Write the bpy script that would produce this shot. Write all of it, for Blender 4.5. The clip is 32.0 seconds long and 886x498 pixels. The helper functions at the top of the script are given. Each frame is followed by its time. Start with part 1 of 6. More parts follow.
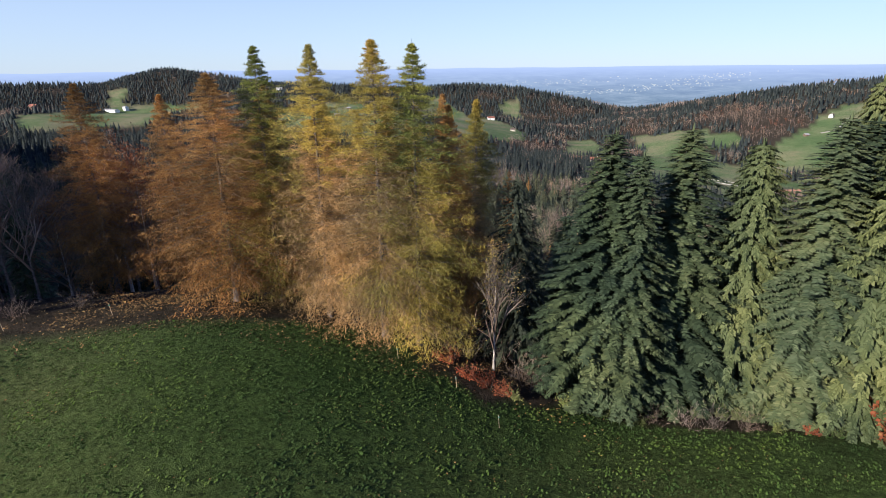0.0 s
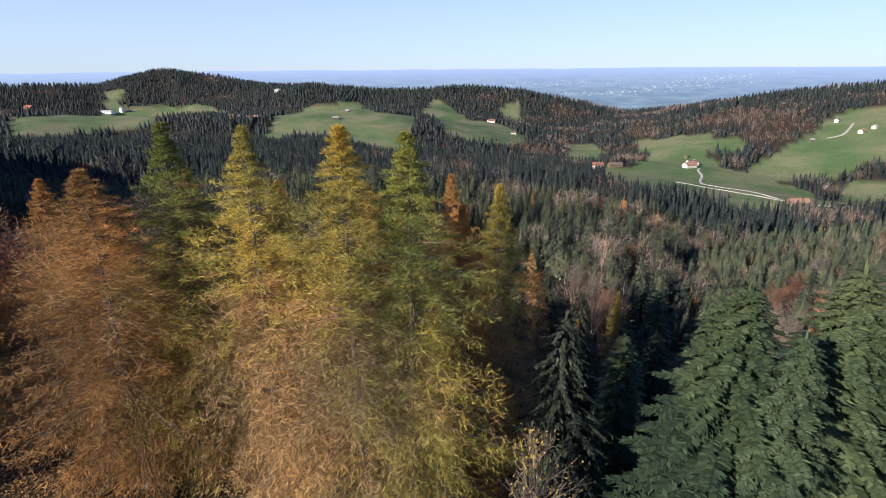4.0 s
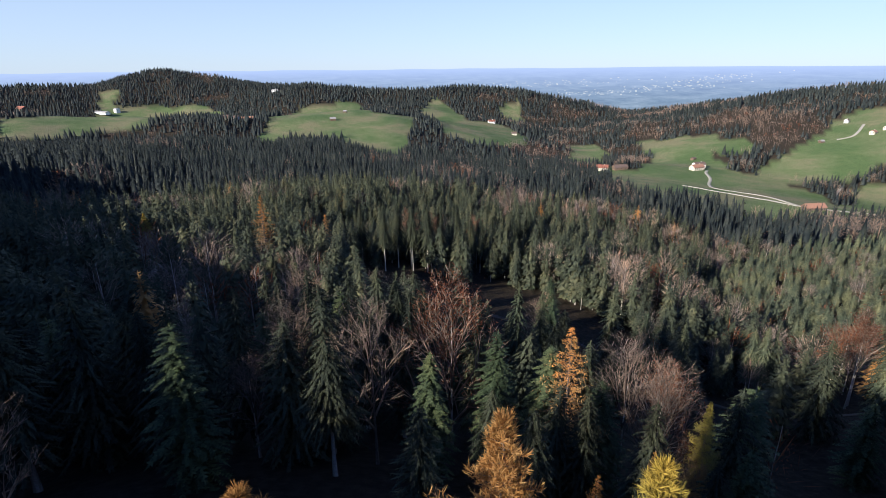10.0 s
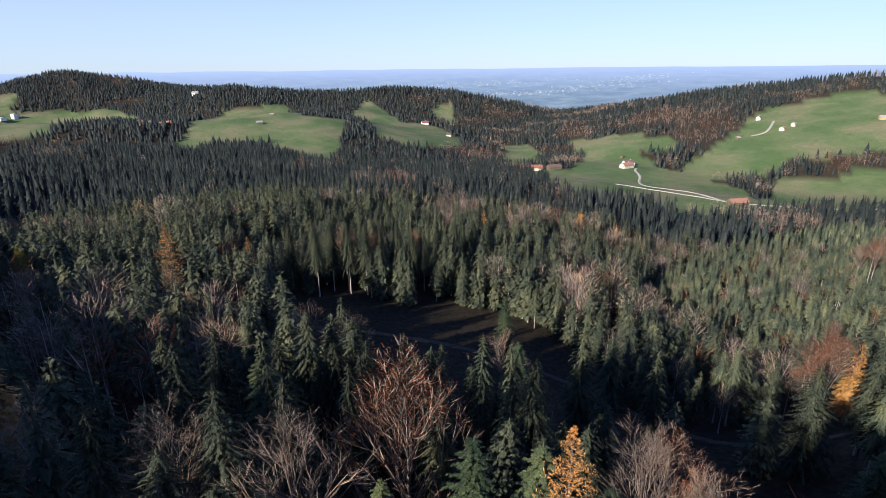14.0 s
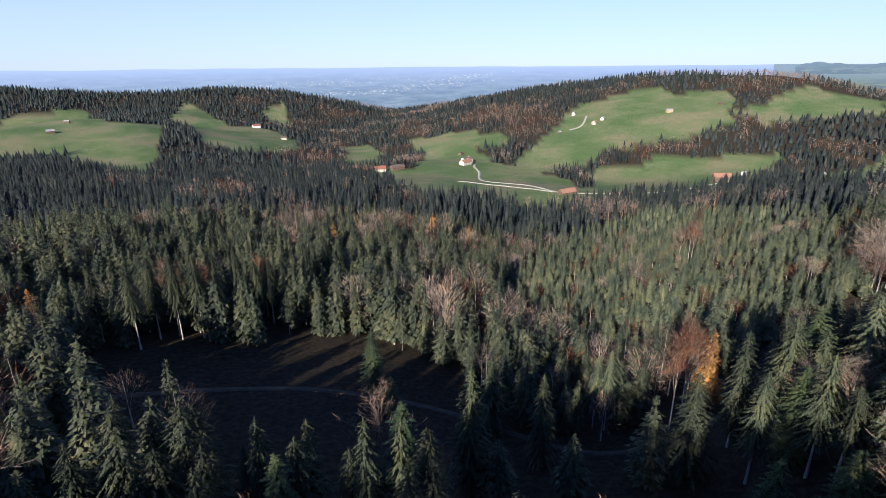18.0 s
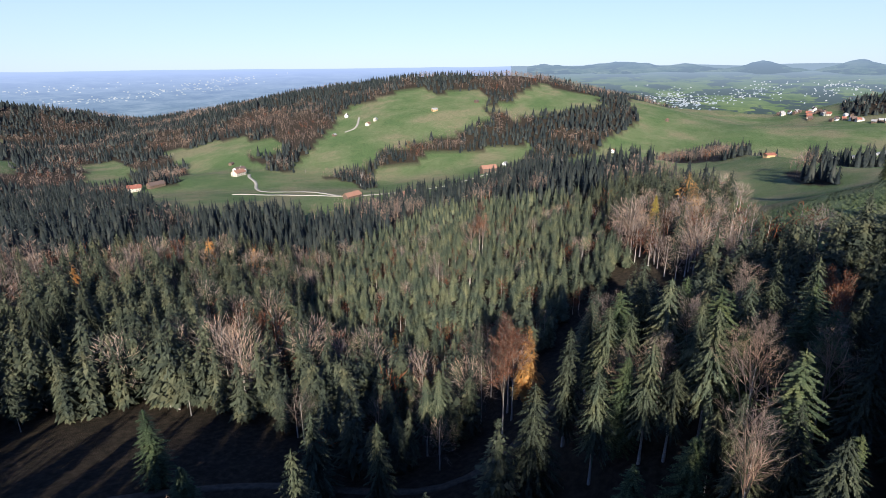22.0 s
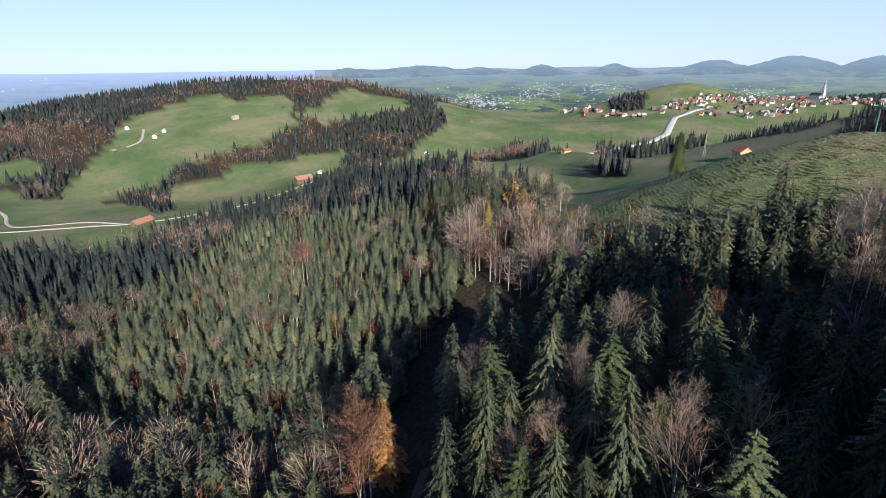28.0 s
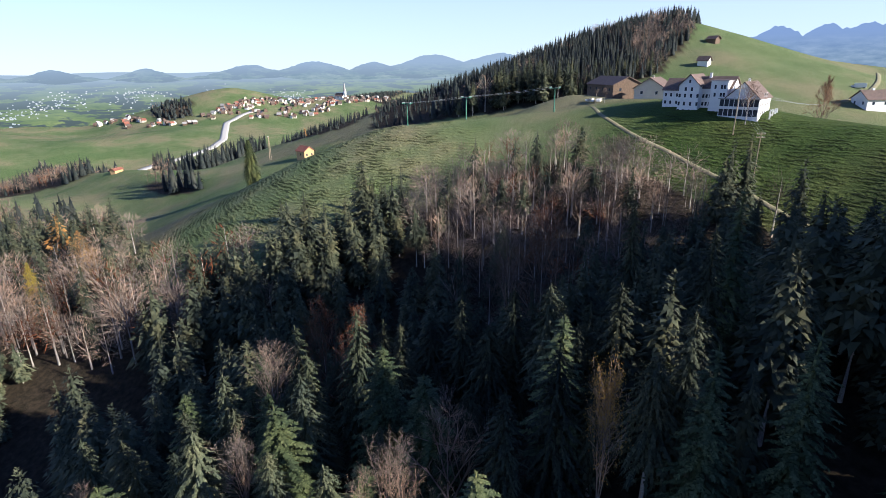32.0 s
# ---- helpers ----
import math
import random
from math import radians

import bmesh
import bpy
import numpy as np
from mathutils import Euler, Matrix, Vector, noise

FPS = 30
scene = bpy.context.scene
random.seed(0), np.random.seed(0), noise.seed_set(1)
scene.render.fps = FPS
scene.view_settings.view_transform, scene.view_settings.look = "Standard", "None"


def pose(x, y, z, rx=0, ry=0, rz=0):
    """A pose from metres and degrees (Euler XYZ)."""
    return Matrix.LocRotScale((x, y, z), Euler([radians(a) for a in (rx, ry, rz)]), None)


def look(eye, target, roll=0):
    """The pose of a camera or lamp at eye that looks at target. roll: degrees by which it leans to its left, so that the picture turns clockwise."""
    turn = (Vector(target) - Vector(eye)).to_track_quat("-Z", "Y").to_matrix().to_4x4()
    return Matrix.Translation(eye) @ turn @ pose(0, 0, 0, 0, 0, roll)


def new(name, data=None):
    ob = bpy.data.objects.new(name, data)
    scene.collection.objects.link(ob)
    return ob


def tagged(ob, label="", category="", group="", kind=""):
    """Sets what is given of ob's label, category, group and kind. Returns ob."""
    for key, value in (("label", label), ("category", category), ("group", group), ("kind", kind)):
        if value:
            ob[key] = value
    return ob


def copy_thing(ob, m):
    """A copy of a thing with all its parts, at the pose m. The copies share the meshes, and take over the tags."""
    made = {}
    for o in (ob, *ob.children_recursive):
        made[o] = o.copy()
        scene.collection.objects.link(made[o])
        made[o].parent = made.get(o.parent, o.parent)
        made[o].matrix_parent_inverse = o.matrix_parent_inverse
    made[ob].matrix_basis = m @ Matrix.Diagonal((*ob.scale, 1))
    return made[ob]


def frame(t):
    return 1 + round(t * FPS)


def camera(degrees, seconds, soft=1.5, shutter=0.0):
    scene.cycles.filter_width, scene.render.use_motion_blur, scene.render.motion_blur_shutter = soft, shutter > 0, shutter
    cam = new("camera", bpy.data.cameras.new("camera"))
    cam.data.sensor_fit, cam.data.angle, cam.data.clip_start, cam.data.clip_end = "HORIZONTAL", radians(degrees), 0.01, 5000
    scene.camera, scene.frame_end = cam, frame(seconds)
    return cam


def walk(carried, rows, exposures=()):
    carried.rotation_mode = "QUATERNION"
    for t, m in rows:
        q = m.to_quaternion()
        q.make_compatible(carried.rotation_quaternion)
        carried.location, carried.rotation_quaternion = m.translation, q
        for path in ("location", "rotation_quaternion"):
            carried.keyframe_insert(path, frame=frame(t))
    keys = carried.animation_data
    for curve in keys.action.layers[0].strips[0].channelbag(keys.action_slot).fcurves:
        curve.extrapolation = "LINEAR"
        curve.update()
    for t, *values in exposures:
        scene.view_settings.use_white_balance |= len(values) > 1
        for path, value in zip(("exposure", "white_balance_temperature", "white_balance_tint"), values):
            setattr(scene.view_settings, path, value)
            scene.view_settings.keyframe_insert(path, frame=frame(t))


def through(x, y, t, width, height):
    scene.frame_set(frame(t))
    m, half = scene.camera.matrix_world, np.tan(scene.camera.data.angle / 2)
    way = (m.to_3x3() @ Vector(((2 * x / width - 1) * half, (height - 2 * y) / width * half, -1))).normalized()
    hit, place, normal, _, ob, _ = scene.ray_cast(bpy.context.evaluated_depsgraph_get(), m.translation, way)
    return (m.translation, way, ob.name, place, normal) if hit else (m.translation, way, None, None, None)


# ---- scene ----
# ---- camera ----
cam = camera(79.47, 32.0, soft=0.8)
PATH = [
    (0, 0.00, -0.00, -0.00, -0.00, -18.88, -0.63),
    (0.5, 0.02, 2.17, 0.65, -0.00, -18.84, -0.66),
    (1, -0.00, 4.34, 1.34, -0.04, -18.84, -0.53),
    (1.5, -0.09, 6.46, 2.07, 0.01, -18.82, -0.56),
    (2, -0.23, 8.62, 2.78, -0.06, -18.84, -0.53),
    (2.5, -0.36, 10.89, 3.51, -0.14, -18.85, -0.43),
    (3, -0.47, 13.19, 4.05, -0.12, -18.81, -0.48),
    (3.5, -0.57, 15.42, 4.27, -0.11, -18.85, -0.46),
    (5.5, -0.54, 22.53, 4.09, -0.06, -18.79, -0.57),
    (6, -0.64, 24.62, 4.19, -0.01, -18.80, -0.59),
    (6.5, -0.68, 26.72, 4.30, 0.11, -18.85, -0.70),
    (7, -0.75, 28.86, 4.40, -0.07, -18.83, -0.63),
    (7.5, -0.82, 31.03, 4.49, -0.20, -18.88, -0.71),
    (8, -0.87, 33.22, 4.57, -0.14, -18.82, -0.60),
    (8.5, -1.02, 35.49, 4.60, -0.28, -18.75, -0.71),
    (9, -1.13, 37.82, 4.63, -0.14, -18.84, -0.58),
    (9.5, -1.18, 40.11, 4.58, -0.15, -18.96, -0.30),
    (10, -1.18, 42.42, 4.49, -0.16, -18.88, -0.54),
    (10.5, -1.20, 44.76, 4.44, -0.20, -18.85, -0.54),
    (11, -1.24, 47.12, 4.43, -0.15, -18.86, -0.59),
    (11.5, -1.31, 49.50, 4.47, -0.68, -18.78, -0.87),
    (12, -1.42, 51.88, 4.53, -2.14, -18.88, -0.61),
    (12.5, -1.55, 54.23, 4.58, -3.33, -18.90, -0.59),
    (13, -1.69, 56.57, 4.64, -3.71, -18.90, -0.59),
    (13.5, -1.80, 58.90, 4.72, -5.54, -18.89, -0.58),
    (15.5, -1.76, 68.31, 5.12, -11.54, -18.97, -0.44),
    (16, -1.40, 70.52, 5.32, -13.85, -19.01, -0.24),
    (16.5, -1.05, 72.66, 5.39, -16.21, -18.88, -0.41),
    (17, -0.72, 74.76, 5.38, -19.04, -19.01, -0.34),
    (17.5, -0.34, 76.81, 5.33, -21.49, -19.11, -0.50),
    (18, 0.11, 78.85, 5.27, -24.30, -19.08, -0.43),
    (18.5, 0.68, 80.81, 5.15, -27.38, -19.12, -0.61),
    (19, 1.32, 82.72, 5.03, -30.68, -19.03, -0.71),
    (19.5, 2.02, 84.65, 4.96, -34.11, -19.02, -0.79),
    (20, 2.84, 86.61, 4.94, -37.58, -19.05, -0.73),
    (20.5, 3.74, 88.57, 4.87, -41.34, -19.07, -0.71),
    (21, 4.77, 90.52, 4.77, -44.83, -19.05, -0.71),
    (21.5, 5.93, 92.43, 4.65, -46.12, -19.05, -0.60),
    (22, 7.25, 94.31, 4.53, -47.91, -19.03, -0.55),
    (22.5, 8.77, 96.21, 4.45, -52.12, -18.99, -0.59),
    (23, 10.44, 98.04, 4.36, -57.00, -19.03, -0.55),
    (23.5, 12.23, 99.84, 4.28, -59.29, -19.02, -0.50),
    (24, 14.13, 101.54, 4.23, -60.13, -19.02, -0.48),
    (24.5, 16.14, 103.12, 4.20, -60.73, -19.00, -0.52),
    (25, 18.19, 104.58, 4.19, -61.28, -19.01, -0.54),
    (25.5, 20.25, 106.01, 4.20, -61.93, -19.01, -0.54),
    (27.5, 28.30, 110.94, 4.15, -65.66, -18.88, -0.58),
    (28, 30.46, 111.97, 4.15, -67.66, -18.86, -0.62),
    (28.5, 32.65, 112.99, 4.12, -74.30, -18.86, -0.71),
    (29, 34.84, 114.00, 4.05, -81.59, -18.87, -0.68),
    (29.5, 37.04, 114.94, 4.01, -88.64, -18.88, -0.69),
    (30, 39.29, 115.75, 4.03, -94.77, -18.90, -0.65),
    (30.5, 41.55, 116.40, 4.06, -99.77, -18.91, -0.68),
    (31, 43.85, 116.86, 4.08, -104.59, -18.94, -0.70),
    (31.5, 46.16, 117.11, 4.08, -109.18, -18.94, -0.83),
    (32, 48.43, 117.26, 4.05, -112.45, -18.94, -0.84),
]
rows = []
for t, x, y, z, yaw, pitch, roll in PATH:
    ahead = Vector((-math.sin(radians(yaw)) * math.cos(radians(pitch)), math.cos(radians(yaw)) * math.cos(radians(pitch)), math.sin(radians(pitch))))
    rows.append((t, look((x, y, z), Vector((x, y, z)) + ahead * 10, roll)))
walk(cam, rows, [(0, 0.9), (27.5, 0.95), (30, 1.0), (32, 1.2)])

# ---- daylight: a low November sun and a clear sky ----
SUN_ELEVATION, SUN_FROM = radians(23.5), Vector((-0.743, -0.669))
world = bpy.data.worlds.new("world")
scene.world = world
world.use_nodes = True
wn = world.node_tree
sky = wn.nodes.new("ShaderNodeTexSky")
sky.sky_type, sky.sun_disc = "NISHITA", False
sky.sun_elevation, sky.sun_rotation = SUN_ELEVATION, math.atan2(SUN_FROM.x, SUN_FROM.y)
sky.altitude, sky.air_density, sky.dust_density, sky.ozone_density = 900, 1.0, 0.2, 3.0
wn.nodes["Background"].inputs["Strength"].default_value = 0.060
cool = wn.nodes.new("ShaderNodeMix")
cool.data_type, cool.blend_type = "RGBA", "MULTIPLY"
cool.inputs[0].default_value = 1.0
cool.inputs[7].default_value = (0.82, 1.0, 1.55, 1)
wn.links.new(sky.outputs[0], cool.inputs[6])
# low air is evenly pale blue
way_up = wn.nodes.new("ShaderNodeSeparateXYZ")
wn.links.new(wn.nodes.new("ShaderNodeTexCoord").outputs["Generated"], way_up.inputs[0])
low = wn.nodes.new("ShaderNodeMapRange")
low.interpolation_type = "SMOOTHSTEP"
low.inputs["From Min"].default_value, low.inputs["From Max"].default_value = 0.0, 0.45
low.inputs["To Min"].default_value, low.inputs["To Max"].default_value = 0.66, 0.0
wn.links.new(way_up.outputs["Z"], low.inputs["Value"])
haze = wn.nodes.new("ShaderNodeMix")
haze.data_type = "RGBA"
haze.inputs[7].default_value = (6.3, 7.6, 9.2, 1)
wn.links.new(low.outputs["Result"], haze.inputs[0])
wn.links.new(cool.outputs[2], haze.inputs[6])
wn.links.new(haze.outputs[2], wn.nodes["Background"].inputs["Color"])

lamp = bpy.data.lights.new("sun", "SUN")
lamp.energy, lamp.angle, lamp.color = 5.0, radians(0.53), (1.0, 0.94, 0.86)
sun = new("sun", lamp)
away = Vector((SUN_FROM.x * math.cos(SUN_ELEVATION), SUN_FROM.y * math.cos(SUN_ELEVATION), math.sin(SUN_ELEVATION)))
sun.matrix_world = look(away * 100, (0, 0, 0))
scene.view_settings.exposure = 0.9
# ---- materials ----
def material(name, rough=0.9, spec=0.2):
    m = bpy.data.materials.new(name)
    m.use_nodes = True
    b = m.node_tree.nodes["Principled BSDF"]
    b.inputs["Roughness"].default_value = rough
    b.inputs["Specular IOR Level"].default_value = spec
    return m, m.node_tree, b


def node(t, kind, **inputs):
    n = t.nodes.new(kind)
    for key, value in inputs.items():
        n.inputs[key.replace("_", " ")].default_value = value
    return n


def ramp(t, source, stops):
    r = t.nodes.new("ShaderNodeValToRGB")
    while len(r.color_ramp.elements) < len(stops):
        r.color_ramp.elements.new(0.5)
    for e, (at, colour) in zip(r.color_ramp.elements, stops):
        e.position, e.color = at, (*colour, 1)
    t.links.new(source, r.inputs[0])
    return r.outputs[0]


def mixed(t, factor, a, b, kind="MIX"):
    m = t.nodes.new("ShaderNodeMix")
    m.data_type, m.blend_type = "RGBA", kind
    for slot, value in ((0, factor), (6, a), (7, b)):
        if isinstance(value, (int, float)):
            m.inputs[slot].default_value = value
        elif isinstance(value, tuple):
            m.inputs[slot].default_value = (*value, 1)
        else:
            t.links.new(value, m.inputs[slot])
    return m.outputs[2]


def noise_tex(t, scale, detail=4.0, rough=0.6, coords=None):
    n = node(t, "ShaderNodeTexNoise", Scale=scale, Detail=detail, Roughness=rough)
    if coords is None:
        coords = t.nodes.new("ShaderNodeNewGeometry").outputs["Position"]
    t.links.new(coords, n.inputs["Vector"])
    return n.outputs["Fac"]


def bump(t, b, height, strength, distance):
    n = node(t, "ShaderNodeBump", Strength=strength, Distance=distance)
    t.links.new(height, n.inputs["Height"])
    t.links.new(n.outputs[0], b.inputs["Normal"])


def leafy(name, dark, mid, light, rough=0.75, through=0.25):
    """Foliage: colour varies from tree to tree, from clump to clump and along the crown."""
    m, t, b = material(name, rough, 0.15)
    info, geo = t.nodes.new("ShaderNodeObjectInfo"), t.nodes.new("ShaderNodeNewGeometry")
    each = t.nodes.new("ShaderNodeMath")
    each.operation = "MULTIPLY_ADD"
    t.links.new(info.outputs["Random"], each.inputs[0])
    each.inputs[1].default_value = 0.4
    spread = t.nodes.new("ShaderNodeMath")
    spread.operation = "MULTIPLY"
    t.links.new(geo.outputs["Random Per Island"], spread.inputs[0])
    spread.inputs[1].default_value = 0.6
    t.links.new(spread.outputs[0], each.inputs[2])
    colour = ramp(t, each.outputs[0], ((0.1, dark), (0.5, mid), (0.95, light)))
    tree = noise_tex(t, 0.16, 1)
    colour = mixed(t, 0.8, colour, ramp(t, tree, ((0.32, (0.45, 0.55, 0.62)), (0.5, (0.95, 1.0, 0.95)), (0.68, (1.5, 1.35, 1.1)))), "MULTIPLY")
    patch = noise_tex(t, 0.02, 2)
    colour = mixed(t, 0.5, colour, ramp(t, patch, ((0.3, (0.55, 0.6, 0.6)), (0.7, (1.15, 1.1, 0.95)))), "MULTIPLY")
    t.links.new(colour, b.inputs["Base Color"])
    if through:
        b.inputs["Subsurface Weight"].default_value = 0.0
        tr = t.nodes.new("ShaderNodeBsdfTranslucent")
        t.links.new(colour, tr.inputs[0])
        mix = t.nodes.new("ShaderNodeMixShader")
        mix.inputs[0].default_value = through
        t.links.new(b.outputs[0], mix.inputs[1])
        t.links.new(tr.outputs[0], mix.inputs[2])
        t.links.new(mix.outputs[0], t.nodes["Material Output"].inputs[0])
    return m


def barky(name, dark, light, scale=6.0):
    m, t, b = material(name, 0.9, 0.1)
    n = noise_tex(t, scale, 5)
    t.links.new(ramp(t, n, ((0.3, dark), (0.7, light))), b.inputs["Base Color"])
    bump(t, b, n, 0.5, 0.05)
    return m


def plain(name, colour, rough=0.7, vary=0.25, scale=1.5, metal=0.0):
    m, t, b = material(name, rough, 0.3)
    n = noise_tex(t, scale, 5)
    lo, hi = tuple(c * (1 - vary) for c in colour), tuple(min(1, c * (1 + vary)) for c in colour)
    t.links.new(ramp(t, n, ((0.3, lo), (0.7, hi))), b.inputs["Base Color"])
    b.inputs["Metallic"].default_value = metal
    bump(t, b, n, 0.2, 0.02)
    return m


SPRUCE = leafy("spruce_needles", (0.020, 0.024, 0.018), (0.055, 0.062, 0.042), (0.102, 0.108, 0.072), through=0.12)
# lighter olive copy of the spruce colour, for trees standing in the sun
SPRUCE_SUNLIT = leafy("sunlit_spruce_needles", (0.036, 0.045, 0.029), (0.084, 0.097, 0.064), (0.138, 0.148, 0.100), through=0.15)
SPRUCE_EDGE = leafy("edge_spruce_needles", (0.032, 0.042, 0.018), (0.085, 0.102, 0.043), (0.150, 0.164, 0.076), through=0.15)
SPRUCE_BLUE = leafy("silver_fir_needles", (0.030, 0.043, 0.023), (0.076, 0.099, 0.051), (0.138, 0.157, 0.088), through=0.12)
# spruce darkened and blued: distance haze and hillside shade put into the colour
SPRUCE_FAR = leafy("hazed_dark_spruce_needles", (0.014, 0.018, 0.019), (0.030, 0.037, 0.038), (0.054, 0.061, 0.060), through=0.1)
LARCH_GOLD = leafy("golden_larch_needles", (0.15, 0.108, 0.024), (0.36, 0.265, 0.058), (0.53, 0.42, 0.12))
LARCH_ORANGE = leafy("orange_larch_needles", (0.19, 0.088, 0.030), (0.40, 0.19, 0.065), (0.54, 0.30, 0.12))
LARCH_GREEN = leafy("green_larch_needles", (0.085, 0.097, 0.024), (0.19, 0.20, 0.05), (0.31, 0.30, 0.085))
BEECH_RED = leafy("russet_beech_leaves", (0.085, 0.030, 0.018), (0.165, 0.060, 0.032), (0.25, 0.105, 0.055))
LARCH_TAN = leafy("faded_larch_needles", (0.20, 0.11, 0.05), (0.38, 0.225, 0.105), (0.52, 0.34, 0.175))
BUSH_RED = leafy("red_bush_leaves", (0.16, 0.035, 0.02), (0.30, 0.08, 0.04), (0.40, 0.16, 0.07))
BUSH_GREEN = leafy("bramble_leaves", (0.07, 0.09, 0.03), (0.13, 0.15, 0.05), (0.22, 0.22, 0.09))
TWIGS = leafy("bare_twigs", (0.10, 0.068, 0.056), (0.20, 0.140, 0.118), (0.33, 0.25, 0.22), through=0)
LEAF_ORANGE = leafy("orange_birch_leaves", (0.20, 0.10, 0.02), (0.36, 0.20, 0.045), (0.48, 0.31, 0.09))
YELLOW = leafy("yellow_birch_leaves", (0.35, 0.22, 0.06), (0.5, 0.36, 0.12), (0.62, 0.5, 0.25))
BARK = barky("grey_brown_bark", (0.08, 0.06, 0.05), (0.22, 0.18, 0.15))
BARK_PALE = barky("pale_bark", (0.22, 0.19, 0.16), (0.5, 0.45, 0.40))


def land_material():
    m, t, b = material("land", 0.95, 0.1)
    grassy = t.nodes.new("ShaderNodeAttribute")
    grassy.attribute_name = "grass"
    steps = t.nodes.new("ShaderNodeAttribute")
    steps.attribute_name = "terraces"
    big, mid, fine = noise_tex(t, 0.012, 3), noise_tex(t, 0.12, 5), noise_tex(t, 2.2, 7, 0.8)
    grass = ramp(t, big, ((0.38, (0.098, 0.142, 0.066)), (0.5, (0.142, 0.168, 0.092)), (0.62, (0.205, 0.186, 0.124))))
    grass = mixed(t, 0.55, grass, ramp(t, mid, ((0.3, (0.75, 0.85, 0.7)), (0.7, (1.2, 1.12, 1.05)))), "MULTIPLY")
    grass = mixed(t, 0.85, grass, ramp(t, fine, ((0.38, (0.35, 0.36, 0.25)), (0.5, (0.9, 0.95, 0.8)), (0.62, (1.45, 1.45, 1.3)))), "MULTIPLY")
    floor = ramp(t, noise_tex(t, 0.7, 6), ((0.3, (0.020, 0.018, 0.012)), (0.5, (0.040, 0.031, 0.021)), (0.7, (0.068, 0.050, 0.033))))
    # cattle steps run along the steep slope
    place = t.nodes.new("ShaderNodeNewGeometry").outputs["Position"]
    wave = node(t, "ShaderNodeTexWave", Scale=0.42, Distortion=11.0, Detail=5.0)
    wave.bands_direction = "Z"
    wave.inputs["Detail Scale"].default_value = 0.4
    wave.inputs["Detail Roughness"].default_value = 0.7
    t.links.new(place, wave.inputs["Vector"])
    stepped = t.nodes.new("ShaderNodeMath")
    stepped.operation = "MULTIPLY"
    patchy = t.nodes.new("ShaderNodeMath")
    patchy.operation = "MULTIPLY"
    t.links.new(wave.outputs["Fac"], patchy.inputs[0])
    t.links.new(ramp(t, noise_tex(t, 0.13, 4), ((0.38, (0, 0, 0)), (0.6, (1, 1, 1)))), patchy.inputs[1])
    t.links.new(patchy.outputs[0], stepped.inputs[0])
    t.links.new(steps.outputs["Fac"], stepped.inputs[1])
    tussock = ramp(t, stepped.outputs[0], ((0.0, (1, 1, 1)), (0.35, (1.25, 1.2, 1.1)), (0.7, (0.32, 0.36, 0.28))))
    grass = mixed(t, 0.9, grass, tussock, "MULTIPLY")
    # greener grass by the start; the inn slope's shade is darkened into the colour
    lush_shade = t.nodes.new("ShaderNodeAttribute")
    lush_shade.attribute_name = "lush_shade"
    grass = mixed(t, lush_shade.outputs["Fac"], grass, mixed(t, 1.0, grass, (0.42, 0.50, 0.30), "MULTIPLY"))
    t.links.new(mixed(t, grassy.outputs["Fac"], floor, grass), b.inputs["Base Color"])
    total = t.nodes.new("ShaderNodeMath")
    total.operation = "MULTIPLY_ADD"
    t.links.new(fine, total.inputs[0])
    total.inputs[1].default_value = 0.35
    t.links.new(stepped.outputs[0], total.inputs[2])
    bump(t, b, total.outputs[0], 0.9, 1.3)
    return m


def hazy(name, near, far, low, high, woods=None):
    """Glowing stand-in for land tens of kilometres off, haze painted in, paling with height."""
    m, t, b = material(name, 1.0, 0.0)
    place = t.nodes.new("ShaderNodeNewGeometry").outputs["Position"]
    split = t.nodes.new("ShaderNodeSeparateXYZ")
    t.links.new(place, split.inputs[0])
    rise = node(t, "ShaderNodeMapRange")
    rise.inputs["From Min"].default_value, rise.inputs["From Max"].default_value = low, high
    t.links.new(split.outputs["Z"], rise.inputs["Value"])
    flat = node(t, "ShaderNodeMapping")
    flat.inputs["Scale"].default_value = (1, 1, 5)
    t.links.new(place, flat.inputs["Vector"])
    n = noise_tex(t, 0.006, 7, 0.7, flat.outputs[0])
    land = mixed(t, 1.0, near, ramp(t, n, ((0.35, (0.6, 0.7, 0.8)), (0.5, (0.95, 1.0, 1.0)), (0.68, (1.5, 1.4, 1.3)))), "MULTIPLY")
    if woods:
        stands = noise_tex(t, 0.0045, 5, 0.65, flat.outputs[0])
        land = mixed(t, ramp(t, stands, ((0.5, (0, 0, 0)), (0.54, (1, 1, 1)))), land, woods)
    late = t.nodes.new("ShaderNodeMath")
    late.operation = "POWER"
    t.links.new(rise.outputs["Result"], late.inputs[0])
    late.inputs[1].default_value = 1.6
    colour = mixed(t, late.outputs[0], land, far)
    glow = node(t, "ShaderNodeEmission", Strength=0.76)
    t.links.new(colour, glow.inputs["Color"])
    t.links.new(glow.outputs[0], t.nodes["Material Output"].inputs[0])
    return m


LAND = land_material()
# backdrop colours glow, with the blue of the air mixed in
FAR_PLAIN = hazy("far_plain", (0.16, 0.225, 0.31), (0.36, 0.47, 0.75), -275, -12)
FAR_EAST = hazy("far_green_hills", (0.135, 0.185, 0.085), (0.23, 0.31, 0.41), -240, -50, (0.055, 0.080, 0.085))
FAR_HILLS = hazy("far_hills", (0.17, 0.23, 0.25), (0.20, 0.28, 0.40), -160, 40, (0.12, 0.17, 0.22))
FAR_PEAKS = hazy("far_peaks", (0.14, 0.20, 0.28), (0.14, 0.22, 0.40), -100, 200)
